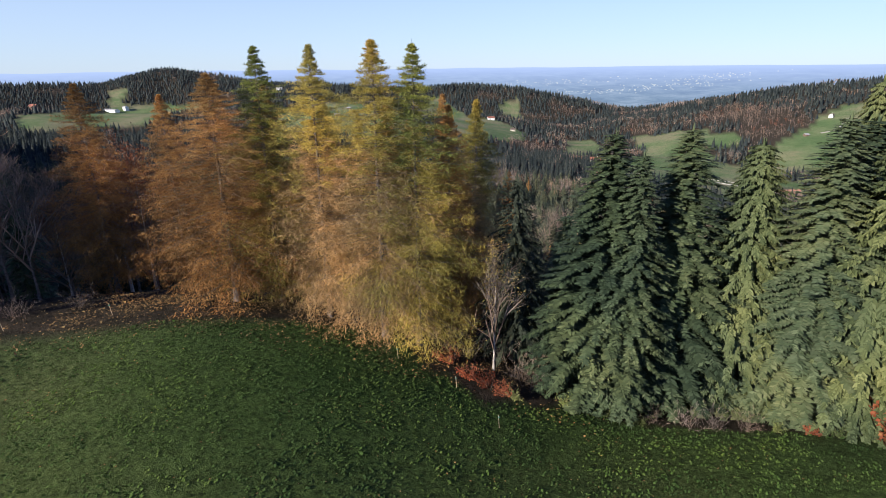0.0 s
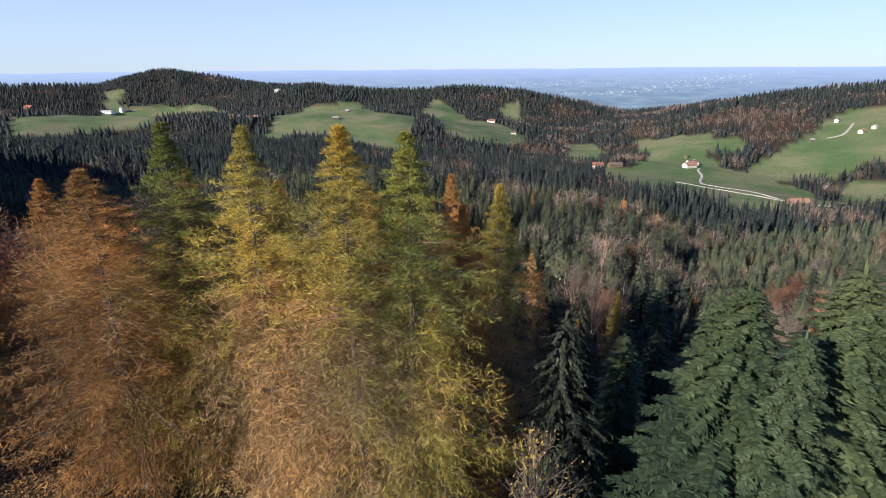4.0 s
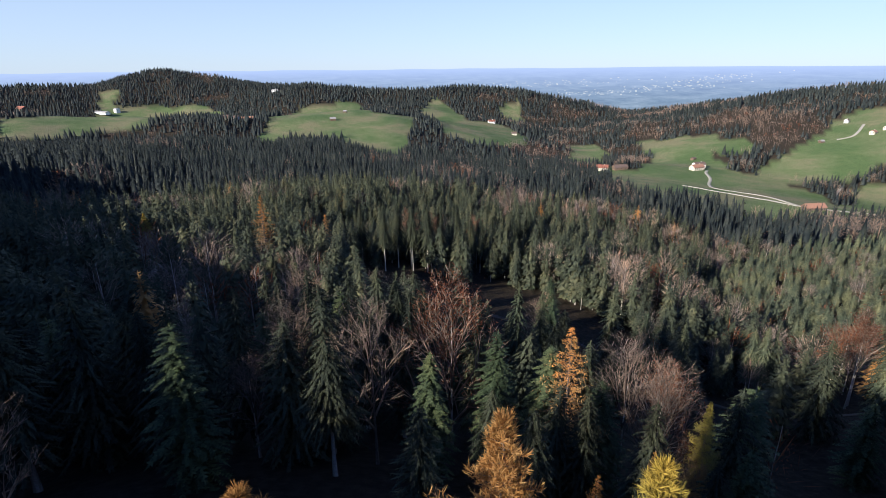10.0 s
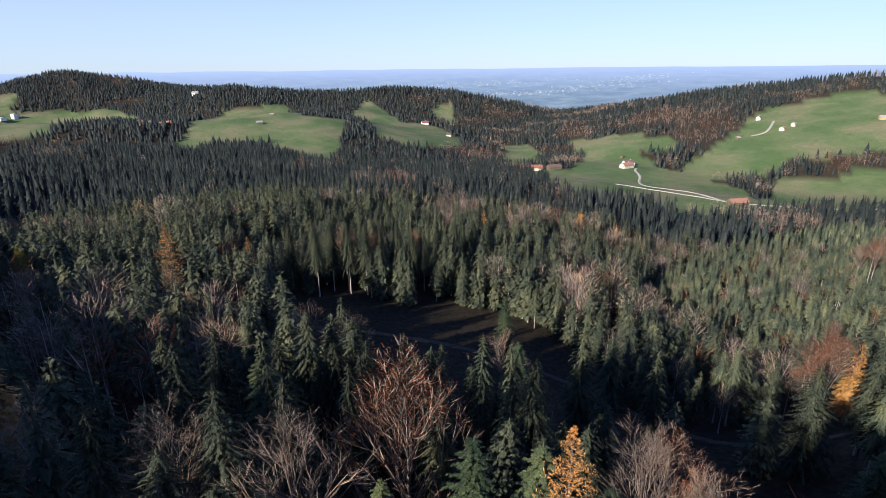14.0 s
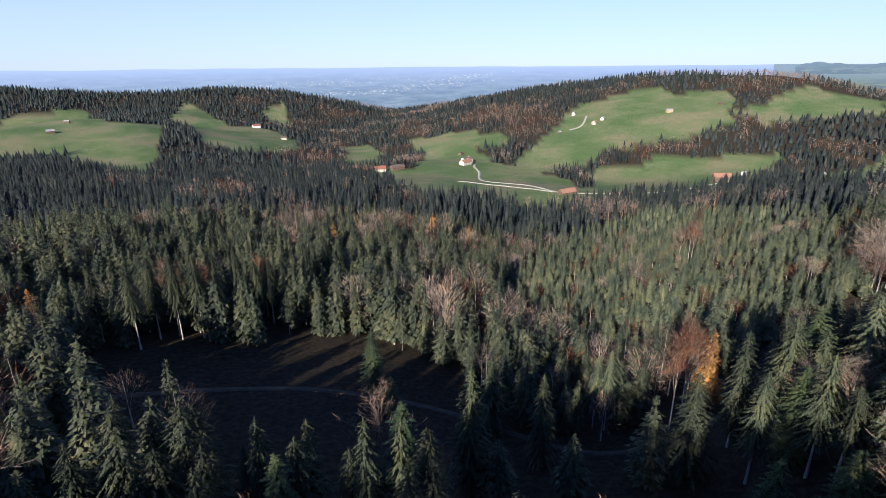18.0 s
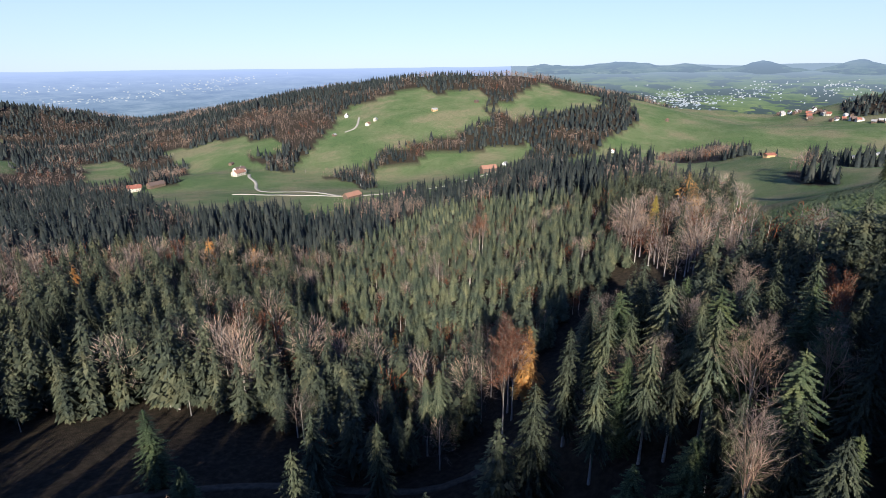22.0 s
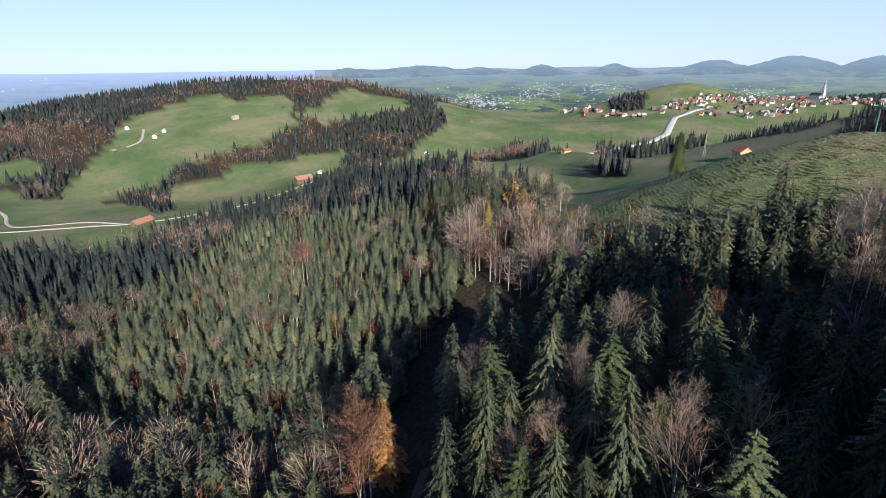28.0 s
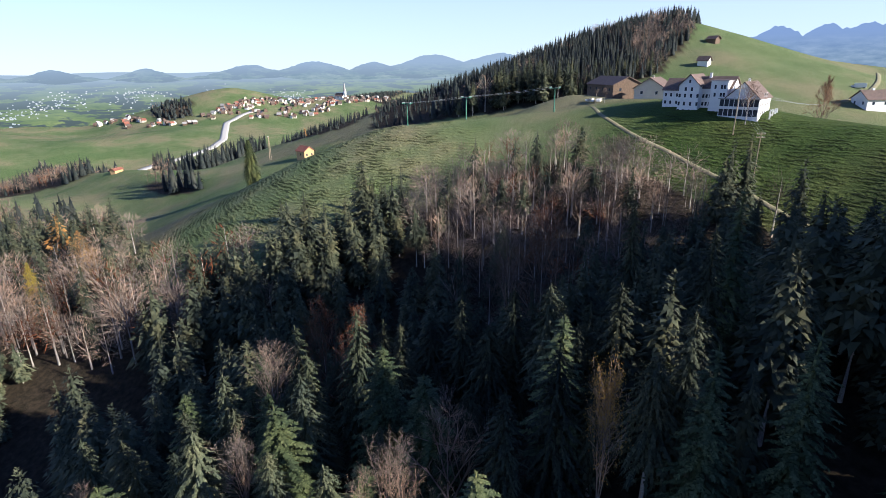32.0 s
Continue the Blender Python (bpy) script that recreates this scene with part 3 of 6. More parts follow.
def spray_cone(seed, n, r, bare=0.06, size=0.45, whorls=15, core=0.5):
    """A spruce of unit height for the slopes: whorls of drooping sprays round a dark core, as triangles."""
    q = np.random.RandomState(seed)
    k = 1 - (1 - (np.arange(n) + q.rand(n)) / n) ** 0.62
    k = np.clip((np.floor(k * whorls) + q.normal(0.5, 0.24, n)) / whorls, 0, 0.97)
    a, lop = q.uniform(0, 6.283, n), q.uniform(0, 6.283)
    uneven = 1 + 0.16 * np.cos(a - lop) + q.normal(0, 0.13, whorls + 1)[np.floor(k * whorls).astype(int)]
    R = r * (1 - k) ** 0.72 * (0.72 + 0.28 * np.minimum(1, 5 * k)) * uneven + 0.006
    tip = R * q.uniform(0.62, 1.12, n)
    length = (size * R + 0.014) * q.uniform(0.7, 1.35, n)
    root = np.maximum(0.0, tip - length * 0.85)
    z = bare + (1 - bare) * k + 0.012
    fall = length * np.where(k > 0.86, -0.5, q.uniform(0.15, 0.95, n))
    wide = length * q.uniform(0.24, 0.46, n)
    out = np.stack([np.cos(a), np.sin(a), 0 * a], -1)
    side = np.stack([-np.sin(a), np.cos(a), q.uniform(-0.6, 0.6, n)], -1)
    p = out * root[:, None] + np.array([0, 0, 1.0]) * z[:, None]
    t = out * tip[:, None] + np.array([0, 0, 1.0]) * (z - fall)[:, None] + side * (wide * q.uniform(-0.7, 0.7, n))[:, None]
    v = np.stack([p - side * wide[:, None], t, p + side * wide[:, None]], 1).reshape(-1, 3)
    m = 6
    ring = [(math.cos(1.047 * j) * r * core, math.sin(1.047 * j) * r * core, bare) for j in range(m)]
    v = np.concatenate([v, ring, [(0, 0, 0.95), (0.006, 0, 0.9), (-0.006, 0, 0.9), (0, 0, 1.01)]])
    b = 3 * n
    f = np.concatenate([np.arange(b).reshape(-1, 3), [(b + j, b + (j + 1) % m, b + m) for j in range(m)], [(b + m + 1, b + m + 2, b + m + 3)]])
    return v, f


def larch_crown(rng, h, r, layers, per, twigs, bare=0.10, width=0.05, hang=0.75):
    """Light boughs that sweep down and turn up at the ends, hung with fine twigs."""
    s, wood = Soup(), Soup()
    total = layers * per
    for i in range(total):
        k = min(0.99, max(0.0, (i + rng.uniform(-2, 2)) / total))
        z = h * (bare + (1 - bare) * k)
        reach = r * (1 - k ** 2.0) * (0.72 + 0.28 * min(1, k * 3.5)) + 0.08
        a = i * 2.39996 + rng.uniform(-0.4, 0.4)
        L = reach * rng.uniform(0.45, 1.15) * (1 + 0.2 * math.sin(a * 2 + z))
        out, side = Vector((math.cos(a), math.sin(a), 0)), Vector((-math.sin(a), math.cos(a), 0))
        up = 0.42 * k + rng.uniform(-0.2, 0.16)

        def at(q):
            return Vector((0, 0, z)) + out * (L * q) + Vector((0, 0, L * (up * q - 0.62 * q * q + 0.36 * q ** 3)))

        p0 = at(0)
        for q in (0.5, 1.0):
            p1 = at(q)
            wood.stem(p0, p1, 0.011 * h / 10 * (1.1 - q) + 0.008, 0.010 * h / 10 * (1.05 - q) + 0.004)
            p0 = p1
        for m in range(max(6, int(twigs * (0.55 + 0.55 * L / r)))):
            q = 0.12 + 0.88 * rng.random() ** 0.75
            p = at(q) + side * rng.uniform(-0.2, 0.2) * L * (1.1 - 0.6 * q) - Vector((0, 0, rng.random() ** 2 * 0.22 * L * (1.05 - k)))
            d = (out * rng.uniform(-0.25, 0.75) + side * rng.uniform(-0.8, 0.8) + Vector((0, 0, -hang * rng.uniform(0.1, 1.4) * (1.0 - k) + 0.5 * k * k + rng.uniform(-0.5, 0.5)))).normalized()
            n = d.cross(Vector((rng.uniform(-1, 1), rng.uniform(-1, 1), rng.uniform(-1, 1)))).normalized()
            s.blade(p, d, rng.uniform(0.18, 0.5) * (0.55 + 0.11 * reach), width * rng.uniform(0.7, 1.5) * (1.1 - 0.3 * k), n)
    for j in range(70):
        k = rng.random()
        d = Vector((rng.uniform(-0.3, 0.3), rng.uniform(-0.3, 0.3), 0.9)).normalized()
        s.blade(Vector((0, 0, h * (0.86 + 0.15 * k))), d, 0.42 * (1.2 - k), width * 0.7, d.orthogonal().normalized())
    return s, wood


def bare_crown(rng, h, spread, limbs, depth, leaves=0, twig=0.03, fork=4, bare=0.3):
    """Limbs, boughs and twigs of a broadleaf tree in winter; leaves: how many stay on each twig."""
    wood, leaf = Soup(), Soup()

    def grow(p, d, length, r, level):
        q = p + d * length
        if level <= 1:
            wood.stem(p, q, r, r * 0.6)
        else:
            side = d.cross(Vector((rng.uniform(-1, 1), rng.uniform(-1, 1), rng.uniform(-1, 1)))).normalized()
            wood.blade(p, d, length * 1.15, max(twig, r * 0.9), side)
        if level >= depth:
            for _ in range(leaves):
                at = p + d * length * rng.uniform(0.1, 1.2) + Vector((rng.gauss(0, 0.25), rng.gauss(0, 0.25), rng.gauss(0, 0.25)))
                dd = Vector((rng.uniform(-1, 1), rng.uniform(-1, 1), rng.uniform(-0.9, 0.4))).normalized()
                leaf.blade(at, dd, rng.uniform(0.14, 0.26), 0.06, dd.orthogonal().normalized())
            return
        for c in range(fork):
            k = rng.uniform(0.35, 1.0) if c < fork - 1 else 1.0
            turn = Vector((rng.gauss(0, 0.55), rng.gauss(0, 0.55), rng.gauss(0.16, 0.28)))
            grow(p + d * length * k, (d + turn).normalized(), length * rng.uniform(0.5, 0.72), r * 0.5, level + 1)

    for i in range(limbs):
        k = bare + (1 - bare) * (i + rng.random()) / limbs
        a = i * 2.4 + rng.uniform(-0.5, 0.5)
        tilt = spread * (1.15 - k)
        d = Vector((math.cos(a) * tilt, math.sin(a) * tilt, 1)).normalized()
        grow(Vector((0, 0, h * k * 0.82)), d, h * (0.36 - 0.20 * k), 0.012 * h * (1.1 - k), 0)
    return wood, leaf


def tree_kind(name, label, category, trunk, parts):
    """A tree built once at the origin: an Empty with its trunk and crown; parts as (name, mesh)."""
    base = new(name)
    for part_name, me in [("trunk", trunk)] + parts:
        new(part_name, me).parent = base
    return tagged(base, label, category)


def lone(thing):
    """Take a pattern tree out of the place once its copies stand."""
    for o in list(thing.children_recursive) + [thing]:
        bpy.data.objects.remove(o)


def stand(thing, x, y, size=1.0, wide=None, turn=None, sink=0.25, label="", group=""):
    wide = wide or size
    c = copy_thing(thing, Matrix.Translation((x, y, gz(x, y) - sink)) @ Matrix.Rotation(turn if turn is not None else dice.uniform(0, 6.28), 4, "Z"))
    c.scale = (wide, wide, size)
    return tagged(c, label, group=group)


dice = random.Random(7)
rng = random.Random(11)
# ---- patterns ----
def spruce_pattern(seed, h, r, layers, per, twigs, mat, label, droop=0.42, bare=0.06, pale=False, slim=0.2, fine=1.0):
    q = random.Random(seed)
    return tree_kind("spruce", label, "tree", trunk_soup(q, h * 0.97, 0.013 * h).mesh("trunk", BARK_PALE if pale else BARK, True), [("crown", spruce_crown(q, h, r, layers, per, twigs, bare, droop, fine, slim).mesh("crown", mat))])


def larch_pattern(seed, h, r, layers, per, twigs, top, low, label, bare=0.1, width=0.02):
    """The upper crown still holds its colour, the lower boughs have faded."""
    q = random.Random(seed)
    crown, wood = larch_crown(q, h, r, layers, per, twigs, bare, width)
    v, f = crown.arrays()
    mid = v[f].mean(1)
    upper = mid[:, 2] / h + 0.16 * vnoise(mid[:, 0] * 3 + seed, mid[:, 1] * 3 + mid[:, 2], 3, seed) > 0.66
    parts = [("branchwork", wood.mesh("branchwork", BARK))]
    for name, sel, mat in (("crown", upper, top), ("lower_crown", ~upper, low)):
        used, back = np.unique(f[sel], return_inverse=True)
        parts.append((name, mesh_of(name, v[used], back.reshape(-1, 4), mat)))
    return tree_kind("larch", label, "tree", trunk_soup(q, h * 0.98, 0.011 * h).mesh("trunk", BARK, True), parts)


def bare_pattern(seed, h, spread, limbs, depth, leaves, mat, label, name="bare_tree", bark=None, fork=4, twig=0.03, bare=0.3):
    q = random.Random(seed)
    wood, leaf = bare_crown(q, h, spread, limbs, depth, leaves, twig, fork, bare)
    parts = [("branchwork", wood.mesh("branchwork", TWIGS))]
    if leaves:
        parts.append(("foliage", leaf.mesh("foliage", mat)))
    return tree_kind(name, label, "tree", trunk_soup(q, h * 0.86, 0.011 * h).mesh("trunk", bark or BARK_PALE, True), parts)


def bush_pattern(seed, h, stems, leaves, mat, label, name="bush"):
    """A thicket of stems from one root, with or without leaves."""
    q = random.Random(seed)
    wood, leaf = Soup(), Soup()
    for i in range(stems):
        d = Vector((q.gauss(0, 0.5), q.gauss(0, 0.5), 1)).normalized()
        p = Vector((q.gauss(0, 0.15) * h, q.gauss(0, 0.15) * h, -0.1))
        L = h * q.uniform(0.5, 1.1)
        for step in range(3):
            e = p + d * L / 3
            wood.stem(p, e, 0.014 * h / 2 * (1 - 0.25 * step), 0.011 * h / 2 * (1 - 0.25 * step))
            for c in range(3):
                dd = (d + Vector((q.gauss(0, 0.6), q.gauss(0, 0.6), q.gauss(0, 0.35)))).normalized()
                wood.blade(e, dd, L * q.uniform(0.15, 0.35), 0.011 * h / 2, dd.orthogonal().normalized())
                for _ in range(leaves):
                    at = e + dd * L * q.uniform(0.0, 0.35) + Vector((q.gauss(0, 0.06), q.gauss(0, 0.06), q.gauss(0, 0.06))) * h
                    ld = Vector((q.uniform(-1, 1), q.uniform(-1, 1), q.uniform(-0.7, 0.5))).normalized()
                    leaf.blade(at, ld, 0.07 * h + 0.06, 0.022 * h + 0.02, ld.orthogonal().normalized())
            p, d = e, (d + Vector((q.gauss(0, 0.2), q.gauss(0, 0.2), -0.06))).normalized()
    base = new(name)
    new("branchwork", wood.mesh("branchwork", TWIGS)).parent = base
    if leaves:
        new("foliage", leaf.mesh("foliage", mat)).parent = base
    return tagged(base, label, "bush")


BIG_SPRUCE = [spruce_pattern(1, 24, 5.2, 92, 10, 22, SPRUCE_EDGE, "tall dark green spruce with hanging boughs", 0.45, slim=0.22, fine=0.46), spruce_pattern(2, 24, 5.0, 88, 10, 22, SPRUCE_BLUE, "blue-green silver fir with level boughs", 0.25, slim=0.22, fine=0.46)]
MID_SPRUCE = [spruce_pattern(5 + i, 20, (4.4, 4.0, 4.3, 3.5)[i], 40, 7, 10, (SPRUCE, SPRUCE, SPRUCE_BLUE, SPRUCE)[i], ("dark green forest spruce with drooping boughs", "tall forest spruce with a bare pale trunk", "blue-green young fir with dense boughs", "slim dark green spruce among others")[i], (0.45, 0.6, 0.3, 0.5)[i], (0.06, 0.42, 0.06, 0.16)[i], True, slim=0.27, fine=0.46) for i in range(4)]
SUNNY_SPRUCE = [spruce_pattern(15 + i, 20, (4.5, 4.1)[i], 40, 7, 10, SPRUCE_SUNLIT, ("olive green spruce with sunlit drooping boughs", "sunlit olive spruce with a bare pale trunk")[i], 0.5, (0.06, 0.34)[i], True, slim=0.27, fine=0.46) for i in range(2)]
LARCHES = {
    "gold": larch_pattern(21, 20, 4.7, 58, 8, 165, LARCH_GOLD, LARCH_TAN, "golden autumn larch, its lower boughs faded to tan", width=0.012),
    "orange": larch_pattern(22, 20, 4.9, 56, 8, 165, LARCH_ORANGE, LARCH_ORANGE, "orange autumn larch with hanging twigs", width=0.012),
    "green": larch_pattern(23, 20, 4.8, 56, 8, 165, LARCH_GREEN, LARCH_GOLD, "yellow-green larch turning gold", width=0.012),
    "small": larch_pattern(24, 20, 4.4, 34, 6, 34, LARCH_ORANGE, LARCH_TAN, "orange autumn larch in the forest", 0.15, 0.04),
    "pale": larch_pattern(25, 20, 5.6, 34, 7, 40, LARCH_TAN, LARCH_TAN, "broad faded larch of a pinkish tan", 0.2, 0.04),
}
BARES = [bare_pattern(31, 16, 0.75, 9, 3, 0, None, "leafless grey-brown broadleaf tree", bark=BARK, fork=5, twig=0.013), bare_pattern(32, 18, 0.42, 9, 3, 0, None, "leafless slender forest tree with a pale trunk", bare=0.5, fork=5, twig=0.013)]
BEECHES = [bare_pattern(41, 15, 0.95, 15, 3, 5, BEECH_RED, "beech with russet leaves still on it", "beech", bare=0.12), bare_pattern(42, 16, 0.45, 8, 3, 4, BEECH_RED, "slender beech with thin russet leaves", "beech", bare=0.45)]
# limbs and leaves start high: the shaded lower crown is left out of the shape
GOLDEN = bare_pattern(43, 18, 0.42, 12, 3, 5, LEAF_ORANGE, "birch with orange-gold leaves in its top", "birch", bare=0.55)
BIG_BARE = bare_pattern(33, 20, 0.6, 12, 4, 0, None, "large leafless tree with pale spreading limbs", fork=4, twig=0.012)
BIRCH = bare_pattern(51, 11, 0.38, 16, 2, 2, YELLOW, "slender white birch with a few yellow leaves", "birch", BARK_PALE, 5, 0.014, 0.22)
BUSHES = [bush_pattern(61, 2.4, 26, 0, None, "leafless grey-brown shrub at the wood edge"), bush_pattern(62, 1.3, 16, 4, BUSH_RED, "low bush with rust-red leaves"), bush_pattern(63, 1.0, 14, 5, BUSH_GREEN, "low green bramble bush by the grass")]
PATTERNS = BIG_SPRUCE + MID_SPRUCE + SUNNY_SPRUCE + [GOLDEN] + list(LARCHES.values()) + BARES + BEECHES + [BIG_BARE, BIRCH] + BUSHES

def topped(thing, x, y, top, wide, group, own=20.0, sink=0.25, label=""):
    """A tree at x, y whose tip reaches the height top; wide: its spread against the pattern's own."""
    return stand(thing, x, y, (top - gz(x, y) + sink) / own, wide, sink=sink, group=group, label=label)


# ---- the larches at the meadow's edge and those below them: kind, place, height of the tip, spread ----
for kind, x, y, top, w in [
    ("orange", -18.1, 43, -0.3, 1.4), ("green", -14.9, 45.1, 1.7, 1.2), ("gold", -10.05, 43.1, 1.7, 1.15), ("gold", -5.0, 40.9, 1.9, 1.35), ("green", -2.1, 41.1, 1.6, 1.25),
    ("orange", -33, 50, -1.1, 1.1), ("orange", -25.5, 50, -2.1, 0.9), ("gold", 3.2, 51, -2.9, 1.0), ("orange", -15.3, 47.7, -1.1, 1.0), ("small", -12.1, 52, -3.5, 0.7), ("gold", -10.9, 50.4, -2.4, 0.95),
    ("gold", -7.7, 50, -3.9, 0.65), ("orange", -5.2, 50.7, -3.2, 0.95), ("orange", -3.2, 51.5, -4.8, 0.85), ("orange", 0.1, 51.9, -2.4, 0.95), ("small", 7.1, 55.9, -10.5, 0.6), ("orange", 0.6, 46, -3.0, 0.85),
    ("gold", 23.5, 84.1, -24.9, 0.55), ("small", 13.6, 96.8, -23.7, 1.15), ("small", 10.2, 74, -24, 0.5), ("small", 17, 80, -27, 0.5),
    ("small", -54.8, 196.8, -31.2, 1.3), ("small", -44, 232, -46.5, 0.9), ("gold", -95.5, 206, -38.5, 1.0), ("gold", 223.4, 171.8, -46.5, 0.85), ("pale", 229.6, 159.5, -40.5, 1.25), ("pale", 238, 160, -47, 0.9),
]:
    topped(LARCHES[kind], x, y, top, w, "larches")

# the last six are added out of view, to shade the basin
for which, x, y, top, w in [(1, 12.2, 37.6, -3.6, 1.05), (1, 18.3, 39.4, -3.5, 1.1), (0, 23.2, 38.6, -4.5, 1.15), (1, 13.6, 35.8, -4.9, 0.75), (1, 26.5, 35.2, -2.4, 1.1), (0, 30, 33.5, -1.5, 1.2), (1, 12.65, 51.9, -13.7, 0.65), (1, 33, 41, -3, 1.2), (0, 44, 46, 2, 1.4), (1, 50, 52, 1, 1.4), (0, 47, 59, 0, 1.4), (0, 56, 62, -1, 1.3), (1, 52, 44, 3, 1.4), (0, 62, 66, -4, 1.3)]:
    topped(BIG_SPRUCE[which], x, y, top, w, "large spruces", 24.8)

# single forest spruces by the heights of their tips: pattern, place, tip, spread
LONE_SPRUCES = [
    (2, 23.7, 60, -13.7, 1.0), (0, -3, 77.2, -19.7, 0.8), (2, 77, 79.6, -18.4, 1.0), (0, 104.9, 64.7, -13, 1.0), (2, 92.8, 59.3, -9.4, 1.1), (2, 72.8, 73.2, -16.3, 1.0), (0, 91, 65.2, -13.6, 1.0),
    (0, -4.6, 135.2, -34.3, 1.0), (0, -26.1, 133.8, -29.3, 1.1), (0, -15.2, 116, -23.2, 1.05), (3, -6, 115.2, -26.1, 0.9), (0, -13.6, 120.3, -29.9, 1.0), (3, -17.7, 164, -41.7, 1.0), (0, -29.8, 128.3, -28.9, 1.1),
    (2, 33.3, 183, -63.7, 0.8), (2, 32.6, 195, -56.6, 0.95), (0, -20, 146, -37, 1.0), (0, -36, 140, -33, 1.1),
]
for which, x, y, top, w in LONE_SPRUCES:
    topped(MID_SPRUCE[which], x, y, top, w, "forest spruces", 20.7)
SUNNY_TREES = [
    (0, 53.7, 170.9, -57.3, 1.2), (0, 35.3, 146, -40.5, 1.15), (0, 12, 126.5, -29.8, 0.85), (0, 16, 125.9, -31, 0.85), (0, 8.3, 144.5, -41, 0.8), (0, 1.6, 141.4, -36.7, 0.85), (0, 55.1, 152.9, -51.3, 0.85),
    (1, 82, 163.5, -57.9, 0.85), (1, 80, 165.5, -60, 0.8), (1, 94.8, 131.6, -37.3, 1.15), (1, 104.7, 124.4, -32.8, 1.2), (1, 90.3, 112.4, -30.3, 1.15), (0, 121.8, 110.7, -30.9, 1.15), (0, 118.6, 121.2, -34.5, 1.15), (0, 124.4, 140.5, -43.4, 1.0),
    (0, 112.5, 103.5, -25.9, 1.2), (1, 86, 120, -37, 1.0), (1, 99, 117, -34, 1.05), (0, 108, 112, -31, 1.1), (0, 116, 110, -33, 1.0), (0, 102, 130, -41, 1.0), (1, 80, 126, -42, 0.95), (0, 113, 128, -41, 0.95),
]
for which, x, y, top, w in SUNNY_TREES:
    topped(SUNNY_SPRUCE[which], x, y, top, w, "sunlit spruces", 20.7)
# old spruces with bare trunks at the back of the clearing
for i in range(17):
    f = i / 16
    topped(MID_SPRUCE[1], -30 + 76 * f + dice.uniform(-3, 3), 240 + 40 * f * f + dice.uniform(-5, 5), gz(-30 + 76 * f, 240 + 40 * f * f) + dice.uniform(25, 30), dice.uniform(0.85, 1.05), "old spruces", 20.7)
for x, y, top, w in [(88.4, 106, -31.3, 1.1), (-19.5, 100.3, -22.6, 1.05), (-39, 114, -28.8, 1.0), (-24, 97, -28, 0.8), (137.5, 65.8, -26.6, 1.0), (27, 55, -15.5, 0.6), (31.6, 65, -20, 0.85), (29, 61, -22, 0.7), (98, 122, -43, 0.9), (93, 127, -45, 0.9)]:
    topped(BIG_BARE, x, y, top, w, "large leafless trees", 20.5)
for x, y, top, w in [(0, 106, -22.9, 1.45), (138.5, 57.3, -26.6, 1.4), (25.8, 97.2, -32.2, 0.6), (128, 100, -36, 0.9), (142, 104, -40, 1.0)]:
    topped(BEECHES[0], x, y, top, w, "russet beeches", 15.0)
topped(GOLDEN, 80.2, 88.5, -23.3, 0.62, "golden birches", 18.0)
for x, y, h in [(208, 249, 22), (213, 255, 20), (209, 257, 19), (88, 250, 16), (100, 156, 24), (104, 160, 25), (261, 292, 18), (14, 262, 22), (-4, 250, 22), (-14, 252, 22), (92, 153, 22)]:
    stand(BEECHES[1], x, y, h / 16, h / 17, group="russet beeches")
stand(BIRCH, 4.2, 39.5, 1.0)
for which, x, y, size in [(0, 6.5, 38.5, 1.1), (0, 8.2, 39.4, 1.2), (0, 7.2, 36.6, 0.9), (0, 2.2, 41, 1.0), (0, 0.5, 42, 1.0), (0, 9.5, 41.5, 1.2), (0, 5, 42.5, 1.3), (0, -0.8, 44.5, 0.9), (1, 0.3, 38.6, 1.2), (1, 2.0, 36.2, 1.0), (1, 3.2, 35.2, 1.1), (1, 4.3, 34.6, 0.8), (2, 5.2, 34.4, 0.9), (1, 30.5, 29.2, 2.6), (1, 33, 28.5, 2.2),
                          (2, 9.5, 35.2, 1.0), (2, 12, 34.6, 1.1), (2, 14.5, 33.9, 1.2), (0, 16, 34.6, 0.8), (0, 20.2, 33.2, 0.8), (0, 22, 32.6, 0.7), (2, 24, 32.2, 0.8), (1, 26, 31.6, 0.6), (2, 28, 31.2, 1.0), (0, 18.5, 33.8, 0.9), (0, -36, 36, 1.0), (0, -40, 34, 1.2), (0, -33, 37.5, 1.0), (0, -38, 39, 1.1), (0, -30, 40, 0.9), (0, 36, 56, 1.8), (0, 40, 60, 2.0), (0, 33, 62, 1.9), (0, 43, 66, 2.1)]:
    stand(BUSHES[which], x, y, size, sink=0.05, group="bushes along the meadow edge")


# ---- the forest ----
NEAR, MIDDLE, WIDE, FAR = 135, 330, 900, 2650  # how far from the valley's head each kind of crown serves


def jitter_grid(x0, x1, y0, y1, step, seed):
    xs, ys = np.arange(x0, x1, step), np.arange(y0, y1, step)
    X, Y = np.meshgrid(xs, ys)
    q = np.random.RandomState(seed)
    return (X + q.uniform(-0.42, 0.42, X.shape) * step).ravel(), (Y + q.uniform(-0.42, 0.42, Y.shape) * step).ravel()


